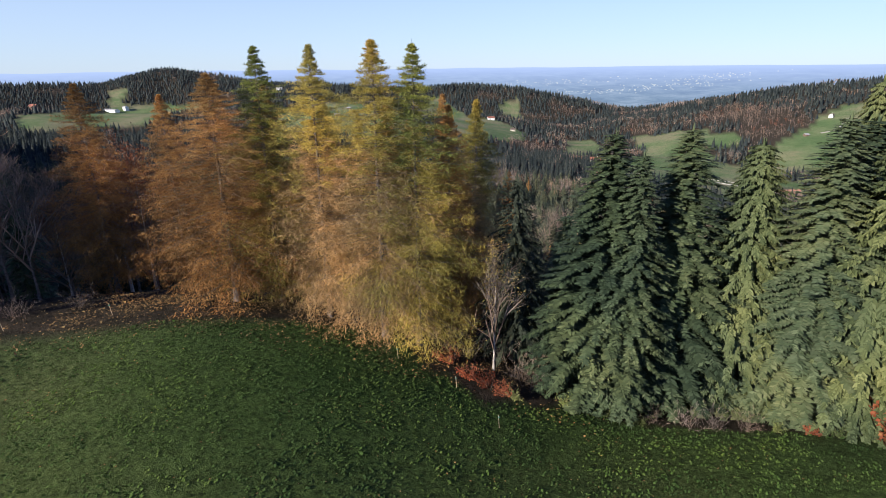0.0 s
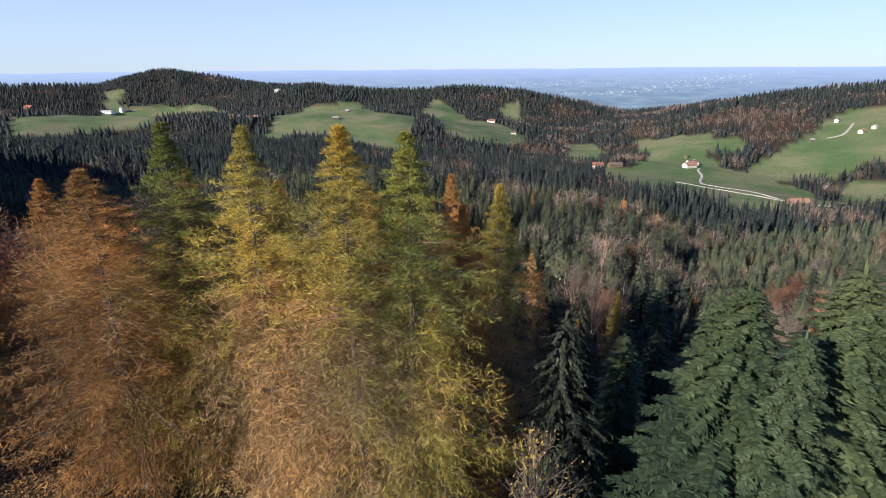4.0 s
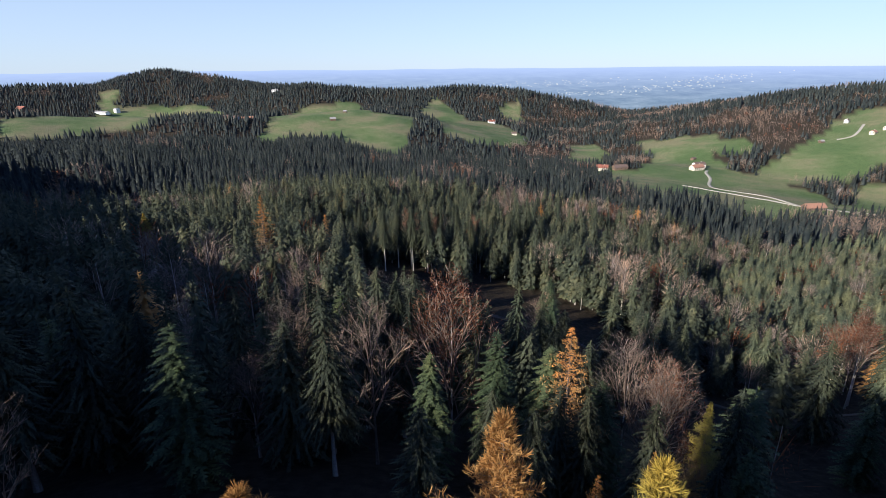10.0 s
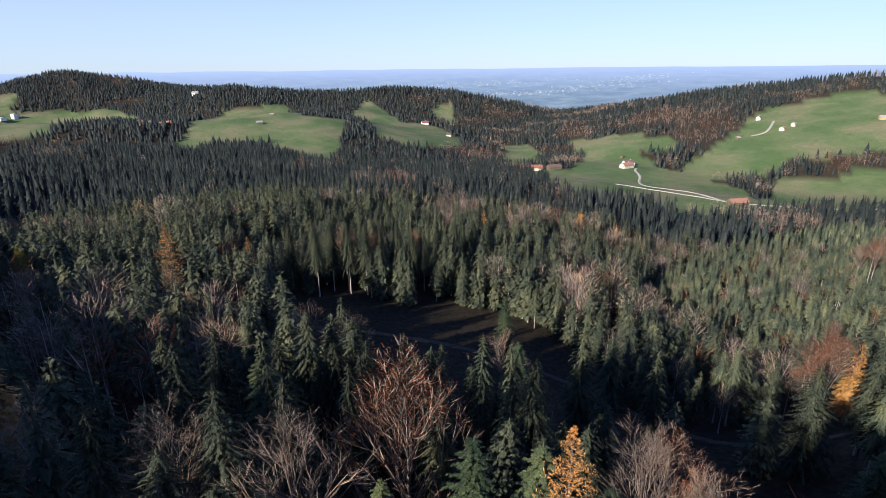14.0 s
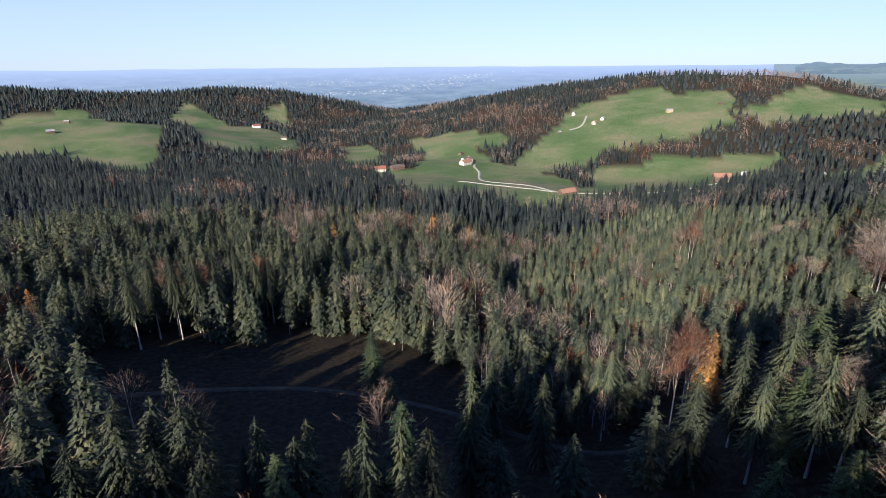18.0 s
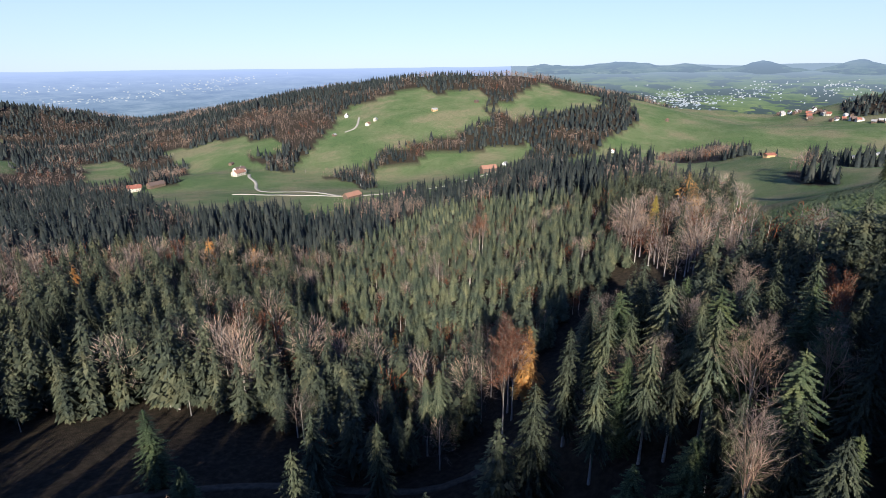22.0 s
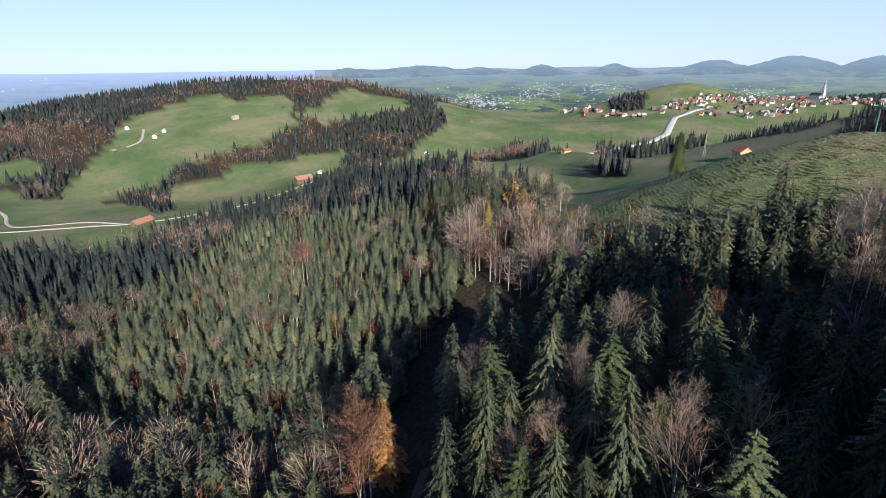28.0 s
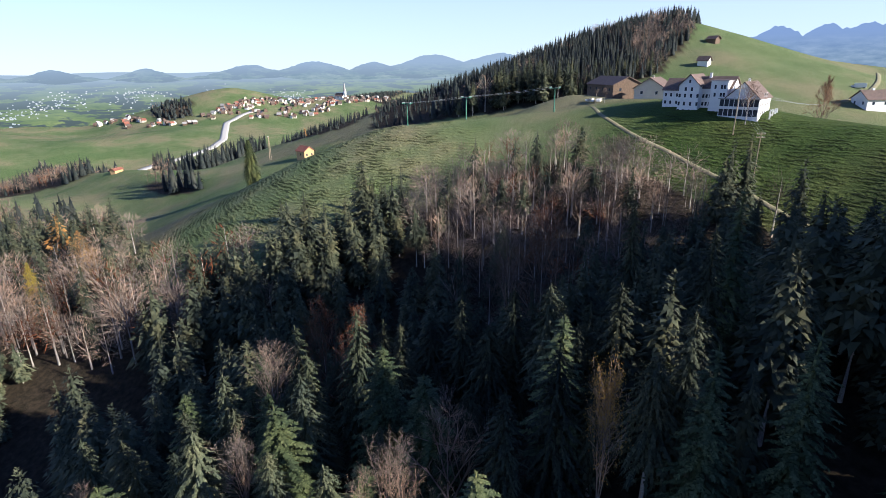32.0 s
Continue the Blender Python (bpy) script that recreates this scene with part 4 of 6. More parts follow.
HEROES = np.array([(o.location.x, o.location.y) for o in scene.objects if o.type == "EMPTY" and o.location.length > 1 and not o.name.startswith("bush")])
GAPS = [
    [(-34, 233), (-18, 246), (6, 232), (18, 240), (38, 238), (64, 203), (50, 172), (18, 172), (-6, 184), (-29, 201)],
    [(66, 143), (95, 141), (113, 146), (112, 152), (95, 149), (66, 150)],
    [(199, 178), (199, 163), (184, 143), (169, 130), (160, 140), (176, 168)],
    [(48, 60), (75, 50), (78, 82), (60, 95), (45, 85)],
    [(171, 175), (189, 165), (161, 158), (125, 150), (108, 155), (114, 165), (150, 170)],
    [(-30, 135), (14, 122), (10, 112), (-28, 114)],
    [(-56, 28), (-26, 31), (-18, 36), (-20, 46), (-56, 43)],
]
# thinly grown ground
THIN = [
    ([(-26, 192), (30, 205), (55, 190), (60, 164), (112, 158), (97, 128), (80, 125), (40, 140), (6, 145), (-15, 165)], 0.12),
    ([(-60, 62), (-60, 92), (-25, 96), (8, 94), (16, 72), (0, 57), (-30, 56)], 0.2),
    ([(22, 92), (18, 122), (30, 150), (76, 142), (78, 112), (60, 97)], 0.16),
    ([(163, 96), (186, 89), (168, 64), (120, 70), (101, 81), (100, 98), (130, 105)], 0.6),
]
BARE_WOOD = [(198, 70), (207, 37), (195, 14), (180, 2), (150, -2), (136, 10), (132, 45), (150, 66)]
LEFT_WOOD = [(-22, 46), (-48, 20), (-75, 20), (-75, 95), (-30, 80)]
PINK_WOOD = [(180, 128), (210, 135), (245, 150), (250, 185), (225, 190), (190, 165)]
MIXED_WOOD = [(70, 150), (120, 152), (150, 175), (110, 190), (70, 178)]
SPRUCE_WOOD = [(134, 8), (110, -2), (66, 22), (60, 60), (100, 76), (132, 62)]
YOUNG_WOOD = [(112, 180), (160, 165), (205, 172), (330, 260), (345, 400), (176, 340), (100, 255)]


def in_gap(x, y):
    g = np.zeros(x.shape, bool)
    for poly in GAPS:
        g |= inside(x, y, poly)
    return g


def seen_from_flight(x, y, h=20.0):
    """True where a treetop shows from a point near the camera's path; others are left out."""
    ex, ey, ez = 30.0, 85.0, 12.0
    tz, ok = ground(x, y) + h, np.ones(x.shape, bool)
    for k in np.linspace(0.12, 0.97, 26):
        ok &= ground(ex + (x - ex) * k, ey + (y - ey) * k) < ez + (tz - ez) * k + 2
    return ok


def wooded(x, y, lo, hi):
    """Places for trees between two distances from the valley's head."""
    dx, dy = x - 30, y - 70
    d, az = np.hypot(dx, dy), np.degrees(np.arctan2(dx, dy))
    keep = (d >= lo) & (d < hi) & (((az > -52) & (az < 152)) | (d < 150))
    x, y = x[keep], y[keep]
    keep = ~open_grass(x, y) & ~in_gap(x, y)
    # older woods stand wider apart
    dense = inside(x, y, YOUNG_WOOD) | inside(x, y, BARE_WOOD) | inside(x, y, PINK_WOOD) | (x < -20) & (y < 82)
    keep &= dense | (np.random.RandomState(len(x)).random(x.shape) < 0.85)
    for poly, share in THIN:
        keep &= ~inside(x, y, poly) | (np.random.RandomState(len(x) + 5).random(x.shape) < share)
    x, y = x[keep], y[keep]
    if lo > 100:
        keep = seen_from_flight(x, y)
        x, y = x[keep], y[keep]
    return x, y


def kinds(x, y, seed):
    """0 spruce, 1 bare broadleaf, 2 russet beech, 3 larch: in drifts."""
    u = np.random.RandomState(seed).random(x.shape)
    drifts = np.clip(0.5 + 0.42 * vnoise(x, y, 70, 64) + 0.30 * vnoise(x, y, 26, 65), 0, 1)
    u = np.where(np.hypot(x - 30, y - 70) > MIDDLE, 0.3 * u + 0.7 * drifts, u)
    drift = vnoise(x, y, 75, 61) * 0.5 + vnoise(x, y, 28, 62) * 0.45
    bare = np.where((x < 0) & (y > 110), 0.08, 0.2) + 0.5 * np.clip(drift, -0.4, 0.8)
    d = np.hypot(x, y)
    bare = np.where(d > 700, bare + np.where(x < 100, 0.05, 0.26) + 0.3 * vnoise(x, y, 160, 63), bare)
    for poly, share in ((BARE_WOOD, 0.88), (PINK_WOOD, 0.8), (LEFT_WOOD, 1.0), (MIXED_WOOD, 0.55), (SPRUCE_WOOD, -1), (YOUNG_WOOD, 0.2)):
        bare = np.where(inside(x, y, poly), share, bare)
    bare = np.where((np.hypot(x - 20, y - 100) < 75) & (x > -30), bare * 0.55, bare)
    k = np.zeros(x.shape, int)
    k[u < bare] = 1
    k[u < bare * np.where(inside(x, y, BARE_WOOD) | inside(x, y, LEFT_WOOD), 0.07, np.where(inside(x, y, YOUNG_WOOD), 0.6, 0.3))] = 2
    k[(u > 0.9965) & (d < 700)] = 3
    k[(x < -20) & (y < 82) & (y > 32) & (k == 0)] = 1
    # out of view on the left: all spruce, to shade the wood's edge
    k[(x < -44) & (y < 60)] = 0
    return k


def heights(x, y, seed):
    q = np.random.RandomState(seed)
    h = q.uniform(14, 24, x.shape) * (1 + 0.15 * vnoise(x, y, 45, 71))
    h = np.where(inside(x, y, YOUNG_WOOD), q.uniform(9, 14, x.shape), h)
    h = np.where(np.hypot((x - 770) / 180, (y - 322) / 90) < 1, q.uniform(17, 24, x.shape), h)
    h = np.where((x > 370) & (x < 800) & (y > -200) & (y < 70), q.uniform(5, 9, x.shape), h)
    # these unseen trees are made taller to cast that shade
    h = np.where((x < -40) & (y < 45), q.uniform(25, 32, x.shape), h)
    h = np.where(np.hypot(x, y) > 700, h * 0.78, h)
    h = np.where((y < -60) & (x > 190), q.uniform(8, 12, x.shape), h)
    return np.where(inside(x, y, BARE_WOOD), q.uniform(13, 18, x.shape), h)


def blocked(x, y, size):
    return (((x[:, None] - HEROES[None, :, 0]) ** 2 + (y[:, None] - HEROES[None, :, 1]) ** 2) < size * size).any(1)


def mass(name, label, mat, templates, x, y, h, w, seed):
    """Many trees as one object, from a few low patterns of unit height."""
    q = np.random.RandomState(seed)
    z = ground(x, y) - 0.3
    pick = q.randint(0, len(templates), len(x))
    turn = q.uniform(0, 6.28, len(x))
    vs, fs, n = [], [], 0
    for i, (tv, tf) in enumerate(templates):
        m = np.where(pick == i)[0]
        if not len(m):
            continue
        c, s = np.cos(turn[m])[:, None], np.sin(turn[m])[:, None]
        px = (tv[None, :, 0] * c - tv[None, :, 1] * s) * w[m][:, None] + x[m][:, None]
        py = (tv[None, :, 0] * s + tv[None, :, 1] * c) * w[m][:, None] + y[m][:, None]
        pz = tv[None, :, 2] * h[m][:, None] + z[m][:, None]
        vs.append(np.stack([px, py, pz], -1).reshape(-1, 3))
        fs.append((tf[None] + (np.arange(len(m)) * len(tv))[:, None, None] + n).reshape(-1, tf.shape[1]))
        n += len(m) * len(tv)
    if vs:
        tagged(new(name, mesh_of(name, np.concatenate(vs), np.concatenate(fs), mat)), label, "forest", kind="stuff")


def unit(soup, h):
    v, f = soup.arrays()
    return v / h, f


def low_bare(seed, n, wide=0.004, limbs=7, leaves=0):
    """A cheap broadleaf tree of unit height: stem, limbs and a haze of twigs; or with leaves on."""
    q = random.Random(seed)
    s = Soup()
    for side in (Vector((1, 0, 0)), Vector((0, 1, 0))):
        s.blade(Vector((0, 0, 0)), Vector((0, 0, 1)), 0.9, 0.006 + wide * 0.4, side)
    wide_at, tall_at = q.uniform(0.17, 0.24), q.uniform(0.30, 0.36)
    for i in range(limbs):
        a, k = i * 2.4 + q.uniform(-0.4, 0.4), 0.3 + 0.4 * q.random()
        d = Vector((math.cos(a) * 0.6, math.sin(a) * 0.6, 1)).normalized()
        s.blade(Vector((0, 0, k)), d, 0.36 * q.uniform(0.7, 1.1), 0.004 + wide * 0.3, Vector((-math.sin(a), math.cos(a), 0)))
    for i in range(n):
        a, u = q.uniform(0, 6.28), q.uniform(-1, 1)
        rr = q.random() ** 0.45
        ring = math.sqrt(1 - u * u) * rr
        off = Vector((math.cos(a) * ring, math.sin(a) * ring, u * rr))
        p = Vector((off.x * wide_at, off.y * wide_at, 0.62 + off.z * tall_at))
        d = (off + Vector((q.gauss(0, 0.4), q.gauss(0, 0.4), q.gauss(0.65, 0.4)))).normalized()
        if i < leaves:
            d = Vector((q.gauss(0, 1), q.gauss(0, 1), q.gauss(0, 0.7))).normalized()
            s.blade(p, d, q.uniform(0.5, 1.0) * wide * 6, wide * 1.6, d.orthogonal().normalized())
        else:
            s.blade(p, d, q.uniform(0.07, 0.17), wide, d.orthogonal().normalized())
    return s.arrays()


x, y = wooded(*jitter_grid(-140, 240, -130, 300, 6.0, 1), 0, NEAR)
free = ~blocked(x, y, 3.6) & ~inside(x, y, [(41, 10), (50, 38), (66, 34), (92, 14), (106, -12), (84, -20)])
x, y = x[free], y[free]
k, h = kinds(x, y, 2), heights(x, y, 4)
trees = np.random.RandomState(3)
# the nearest stand alone: those along the way over the valley
way = np.minimum(np.abs(x - 5) + np.maximum(0, y - 120) * 0.6 + np.maximum(0, 60 - y) * 0.5, np.hypot(x - 95, y - 110))
way = np.minimum(way, 0.7 * np.hypot(x + 38, y - 52))
near = way < np.sort(way[k == 0])[min(190, (k == 0).sum() - 1)]
for px, py, kk, hh in zip(x[near], y[near], k[near], h[near]):
    hh *= 0.8 if py < 80 and px < 70 else 1.0
    if kk == 0:
        stand(MID_SPRUCE[trees.randint(4)], px, py, hh / 20, hh / 20 * trees.uniform(0.9, 1.25), group="forest spruces")
    elif kk == 1:
        # dark bark left of the meadow stands in for shade on the trunks
        stand(BARES[0 if px < -20 and py < 90 else trees.randint(2)], px, py, hh / 17, hh / 18, group="leafless trees")
    elif kk == 2:
        stand(BEECHES[trees.randint(2)], px, py, hh / 17, hh / 17, group="russet beeches")
    else:
        stand(LARCHES["small"], px, py, hh / 22, hh / 25, group="larches")

fine_spruce = [spray_cone(i, 800, (0.19, 0.18, 0.20)[i], (0.06, 0.12, 0.34)[i], 0.24, 21, 0.4) for i in range(3)]
mid_spruce = [spray_cone(20 + i, 400, (0.21, 0.23, 0.19, 0.22)[i], (0.05, 0.1, 0.34, 0.05)[i], 0.29, 17, 0.4) for i in range(4)]
posts = [unit(trunk_soup(random.Random(i), 19.0, 0.22, 0, 4, -0.4, 2), 20.0) for i in range(2)]
rest = (x[~near], y[~near], k[~near], h[~near])
for lo, hi, step, seed, sp, br in ((0, NEAR, 0, 10, fine_spruce, [low_bare(i, 380, 0.0016) for i in range(3)]),
                                   (NEAR, MIDDLE, 5.2, 11, mid_spruce, [low_bare(i, 330, 0.0024) for i in range(3)]),
                                   (MIDDLE, WIDE, 7.2, 12, [spray_cone(30 + i, 56, (0.21, 0.24, 0.20, 0.22)[i], 0.05, 0.6, 9, 0.55) for i in range(4)], [low_bare(i, 60, 0.0055, 4) for i in range(3)]),
                                   (WIDE, FAR, 11.0, 13, [spray_cone(40 + i, 14, 0.22, 0.04, 0.8, 5, 0.7) for i in range(4)], [low_bare(i, 18, 0.016, 0) for i in range(3)])):
    if step:
        x, y = wooded(*jitter_grid(-2300, 2600, -900, 2700, step, seed), lo, hi)
        free = ~blocked(x, y, 3.4)
        x, y = x[free], y[free]
        k, h = kinds(x, y, seed), heights(x, y, seed + 7)
    else:
        x, y, k, h = rest
    w = h * np.random.RandomState(seed + 50).uniform(0.85, 1.25, x.shape) * (1.0 if hi < 1000 else 1.25)
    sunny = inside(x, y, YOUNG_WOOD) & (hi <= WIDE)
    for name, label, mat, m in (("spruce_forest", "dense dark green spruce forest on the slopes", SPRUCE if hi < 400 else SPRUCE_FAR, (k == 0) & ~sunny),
                                ("young_spruce_forest", "sunlit olive green spruce plantation on a slope", SPRUCE_SUNLIT, (k == 0) & sunny),
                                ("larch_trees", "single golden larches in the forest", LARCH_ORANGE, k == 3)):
        mass(name, label, mat, sp, x[m], y[m], h[m], w[m] * (1.25 if mat == LARCH_ORANGE else 1.1 if mat == SPRUCE_SUNLIT else 1.0), seed)
    if hi <= MIDDLE:
        mass("forest_trunks", "pale trunks of forest trees", BARK_PALE, posts, x, y, h * np.where(k == 0, 0.5, 0.85), h, seed)
    m = k == 1
    mass("leafless_forest", "grey-brown leafless broadleaf woodland", TWIGS, br, x[m], y[m], h[m] * 0.85, w[m] * 1.1, seed + 1)
    m = k == 2
    mass("russet_forest", "patches of russet beech wood", BEECH_RED, [low_bare(i + 9, *((150, 0.006, 5, 110) if hi < 400 else (44, 0.011, 2, 36) if hi < 1000 else (12, 0.025, 0, 12))) for i in range(2)], x[m], y[m], h[m] * 0.85, w[m], seed + 2)

# tall spruces added out of view behind the first meadow, to shade the slope
x, y = jitter_grid(30, 110, -40, 40, 7.0, 77)
m = inside(x, y, [(41, 10), (50, 38), (66, 34), (92, 14), (106, -12), (84, -20)])
x, y = x[m], y[m]
h = np.random.RandomState(78).uniform(37, 43, x.shape)
mass("spruce_forest", "tall spruces added out of view behind the meadow to shade the slope", SPRUCE, fine_spruce, x, y, h, h * 1.1, 79)

# close wood on the hill behind the inn
x, y = jitter_grid(215, 440, -300, -70, 4.4, 85)
m = ~open_grass(x, y)
x, y = x[m], y[m]
h = np.random.RandomState(86).uniform(8, 12.5, x.shape)
m = vnoise(x, y, 30, 87) + 0.6 * vnoise(x, y, 11, 88) < 0.55
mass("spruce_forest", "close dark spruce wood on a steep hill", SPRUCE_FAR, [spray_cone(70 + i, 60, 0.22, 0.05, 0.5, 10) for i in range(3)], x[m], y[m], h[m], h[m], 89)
mass("leafless_forest", "brown leafless trees on a wooded hill", TWIGS, [low_bare(i, 70, 0.006, 4) for i in range(3)], x[~m], y[~m], h[~m], h[~m], 90)

# single trees near the inn and on the slopes
stand(BIG_SPRUCE[0], 331, 104, 0.95, 1.0, group="large spruces")
stand(BIG_BARE, 168, -34, 0.62, 0.62, group="large leafless trees")
stand(BEECHES[0], 183, -93, 1.35, 0.8, group="russet beeches")
stand(BEECHES[0], 199, -66, 0.5, 0.6, group="russet beeches")
for x, y in ((160, 3), (150, 6), (228, -28), (232, -27)):
    stand(BARES[1], x, y, 0.35, 0.4, group="leafless trees")
for t in PATTERNS:
    lone(t)
# ---- grass, litter and fallen leaves of the near meadow ----
GRASS = leafy("meadow_grass", (0.036, 0.066, 0.014), (0.066, 0.108, 0.025), (0.105, 0.150, 0.042), through=0.2)
LITTER = leafy("fallen_leaves", (0.10, 0.055, 0.025), (0.22, 0.13, 0.055), (0.36, 0.23, 0.10), through=0)


def scatter(n, x0, x1, y0, y1, seed, weight):
    q = np.random.RandomState(seed)
    x, y = q.uniform(x0, x1, n), q.uniform(y0, y1, n)
    keep = q.random(n) < weight(x, y)
    return x[keep], y[keep], q


def blades(name, label, category, mat, x, y, q, per, tall, wide, lean, spread):
    """Tufts of pointed blades, each a bent strip, on the ground."""
    x, y = np.repeat(x, per), np.repeat(y, per)
    n = len(x)
    x, y = x + q.normal(0, spread, n), y + q.normal(0, spread, n)
    z = ground(x, y) - 0.02
    a, h = q.uniform(0, 6.28, n), tall * q.uniform(0.5, 1.3, n)
    out = np.stack([np.cos(a), np.sin(a), 0 * a], -1)
    side = np.stack([-np.sin(a), np.cos(a), 0 * a], -1) * (wide * q.uniform(0.6, 1.4, n))[:, None]
    p = np.stack([x, y, z], -1)
    up = np.array([0, 0, 1.0])
    mid = p + up * (h * 0.55)[:, None] + out * (h * lean * 0.4)[:, None]
    tip = p + up * (h * 0.85)[:, None] + out * (h * lean)[:, None]
    v = np.stack([p, mid + side, tip, mid - side], 1).reshape(-1, 3)
    tagged(new(name, mesh_of(name, v, np.arange(4 * n).reshape(-1, 4), mat)), label, category, kind="stuff")


def specks(name, label, category, mat, x, y, q, size, lift):
    """Leaves lying loose on the grass, each a bent diamond."""
    n = len(x)
    z = ground(x, y) + lift
    a, s = q.uniform(0, 6.28, n), size * q.uniform(0.5, 1.5, n)
    u = np.stack([np.cos(a), np.sin(a), q.normal(0, 0.25, n)], -1) * s[:, None]
    w = np.stack([-np.sin(a), np.cos(a), q.normal(0, 0.25, n)], -1) * (s * 0.6)[:, None]
    p = np.stack([x, y, z], -1)
    v = np.stack([p - u, p + w, p + u, p - w], 1).reshape(-1, 3)
    tagged(new(name, mesh_of(name, v, np.arange(4 * n).reshape(-1, 4), mat)), label, category, kind="stuff")


def on_meadow(x, y):
    return open_grass(x, y) * (0.35 + 0.65 * np.clip(0.5 + 1.6 * vnoise(x, y, 1.3, 81) + 0.6 * vnoise(x, y, 6, 82), 0, 1))


def under_larches(x, y):
    edge = 41.5 - 0.012 * (x + 10) ** 2
    near = np.clip(1 - (edge - y) / 8.0, 0, 1) ** 1.6
    return np.where((x > -30) & (x < 6), near, near * 0.25) * np.clip(0.75 + vnoise(x, y, 2.0, 83), 0.1, 1)


x, y, q = scatter(30000, -42, 36, 5, 46, 91, on_meadow)
blades("meadow_grass", "short green autumn grass in uneven tufts", "grass", GRASS, x, y, q, 3, 0.10, 0.055, 1.7, 0.09)
x, y, q = scatter(26000, -34, 12, 27, 47, 92, under_larches)
specks("larch_litter", "tan larch needles and leaves on the grass", "leaf litter", LITTER, x, y, q, 0.085, 0.10)
x, y, q = scatter(2200, -40, 36, 8, 44, 93, on_meadow)
specks("fallen_leaves", "single brown leaves strewn on the meadow", "leaf litter", LITTER, x, y, q, 0.055, 0.13)
# ---- buildings, roads and poles ----
WALL_WHITE = plain("white_render", (0.74, 0.73, 0.70), 0.85, 0.06, 0.6)
WALL_CREAM = plain("cream_render", (0.56, 0.50, 0.40), 0.85, 0.06, 0.6)
WALL_TIMBER = plain("weathered_timber", (0.135, 0.092, 0.064), 0.85, 0.35, 2.0)
WALL_PINE = plain("new_pine_boards", (0.50, 0.32, 0.16), 0.8, 0.2, 2.0)
ROOF_RED = plain("red_tiles", (0.25, 0.095, 0.065), 0.8, 0.3, 1.2)
ROOF_BROWN = plain("brown_tiles", (0.13, 0.092, 0.076), 0.8, 0.3, 1.2)
ROOF_ORANGE = plain("orange_tiles", (0.30, 0.155, 0.105), 0.8, 0.25, 1.2)
ROOF_GREY = plain("grey_roofing", (0.30, 0.29, 0.28), 0.75, 0.2, 1.0)
PANE = plain("dark_window_glass", (0.035, 0.045, 0.06), 0.12, 0.1, 1.0)
TRIM = plain("painted_wood_trim", (0.72, 0.70, 0.66), 0.6, 0.05, 1.0)
WOOD_POLE = plain("pole_wood", (0.34, 0.26, 0.18), 0.85, 0.25, 3.0)
GREEN_PAINT = plain("green_steel_paint", (0.05, 0.16, 0.11), 0.5, 0.15, 2.0)
CABLE = plain("grey_cable", (0.45, 0.45, 0.46), 0.5, 0.1, 1.0, 0.3)
FOREST_EARTH = plain("forest_earth", (0.07, 0.055, 0.038), 0.95, 0.4, 0.9)
DIRT = plain("track_dirt", (0.19, 0.175, 0.10), 0.95, 0.25, 0.8)
GRAVEL = plain("pale_gravel", (0.36, 0.33, 0.27), 0.95, 0.15, 0.8)
ASPHALT = plain("road_concrete", (0.42, 0.40, 0.37), 0.9, 0.12, 0.5)
STONE = plain("viaduct_stone", (0.50, 0.48, 0.44), 0.9, 0.12, 0.05)


def part(name, bm, material, parent, label="", m=None):
    me = bpy.data.meshes.new(name)
    bm.to_mesh(me)
    bm.free()
    me.materials.append(material)
    ob = new(name, me)
    ob.parent = parent
    if m is not None:
        ob.matrix_local = m
    return tagged(ob, label)


def box(bm, x0, x1, y0, y1, z0, z1):
    vs = [bm.verts.new((x, y, z)) for z in (z0, z1) for x, y in ((x0, y0), (x1, y0), (x1, y1), (x0, y1))]
    for f in ((3, 2, 1, 0), (4, 5, 6, 7), (0, 1, 5, 4), (1, 2, 6, 5), (2, 3, 7, 6), (3, 0, 4, 7)):
        bm.faces.new([vs[i] for i in f])
    return bm


def boxed(*sizes):
    return box(bmesh.new(), *sizes)


def gabled(L, W, H, R, sink=2.5):
    """Walls of a house with gables at both ends of its length."""
    bm = bmesh.new()
    a = [bm.verts.new((x, y, z)) for x in (-L / 2, L / 2) for y, z in ((-W / 2, -sink), (W / 2, -sink), (W / 2, H), (0, H + R), (-W / 2, H))]
    bm.faces.new(a[:5]), bm.faces.new(a[5:][::-1])
    for i in range(5):
        j = (i + 1) % 5
        bm.faces.new((a[i], a[i + 5], a[j + 5], a[j]))
    bmesh.ops.recalc_face_normals(bm, faces=bm.faces)
    return bm


def roof_slab(L, W, H, R, side, over=0.7, thick=0.28):
    """One pitch of a gable roof with its overhang and thickness."""
    bm = bmesh.new()
    slope = R / (W / 2)
    y1, z1 = side * (W / 2 + over), H - slope * over
    pts = [(0, H + R + 0.02), (y1, z1 + 0.02), (y1, z1 + thick), (0, H + R + thick * 1.25)]
    a = [bm.verts.new((x, y, z)) for x in (-L / 2 - over, L / 2 + over) for y, z in pts]
    bm.faces.new(a[:4]), bm.faces.new(a[4:][::-1])
    for i in range(4):
        j = (i + 1) % 4
        bm.faces.new((a[i], a[i + 4], a[j + 4], a[j]))
    bmesh.ops.recalc_face_normals(bm, faces=bm.faces)
    return bm


PANES = {}


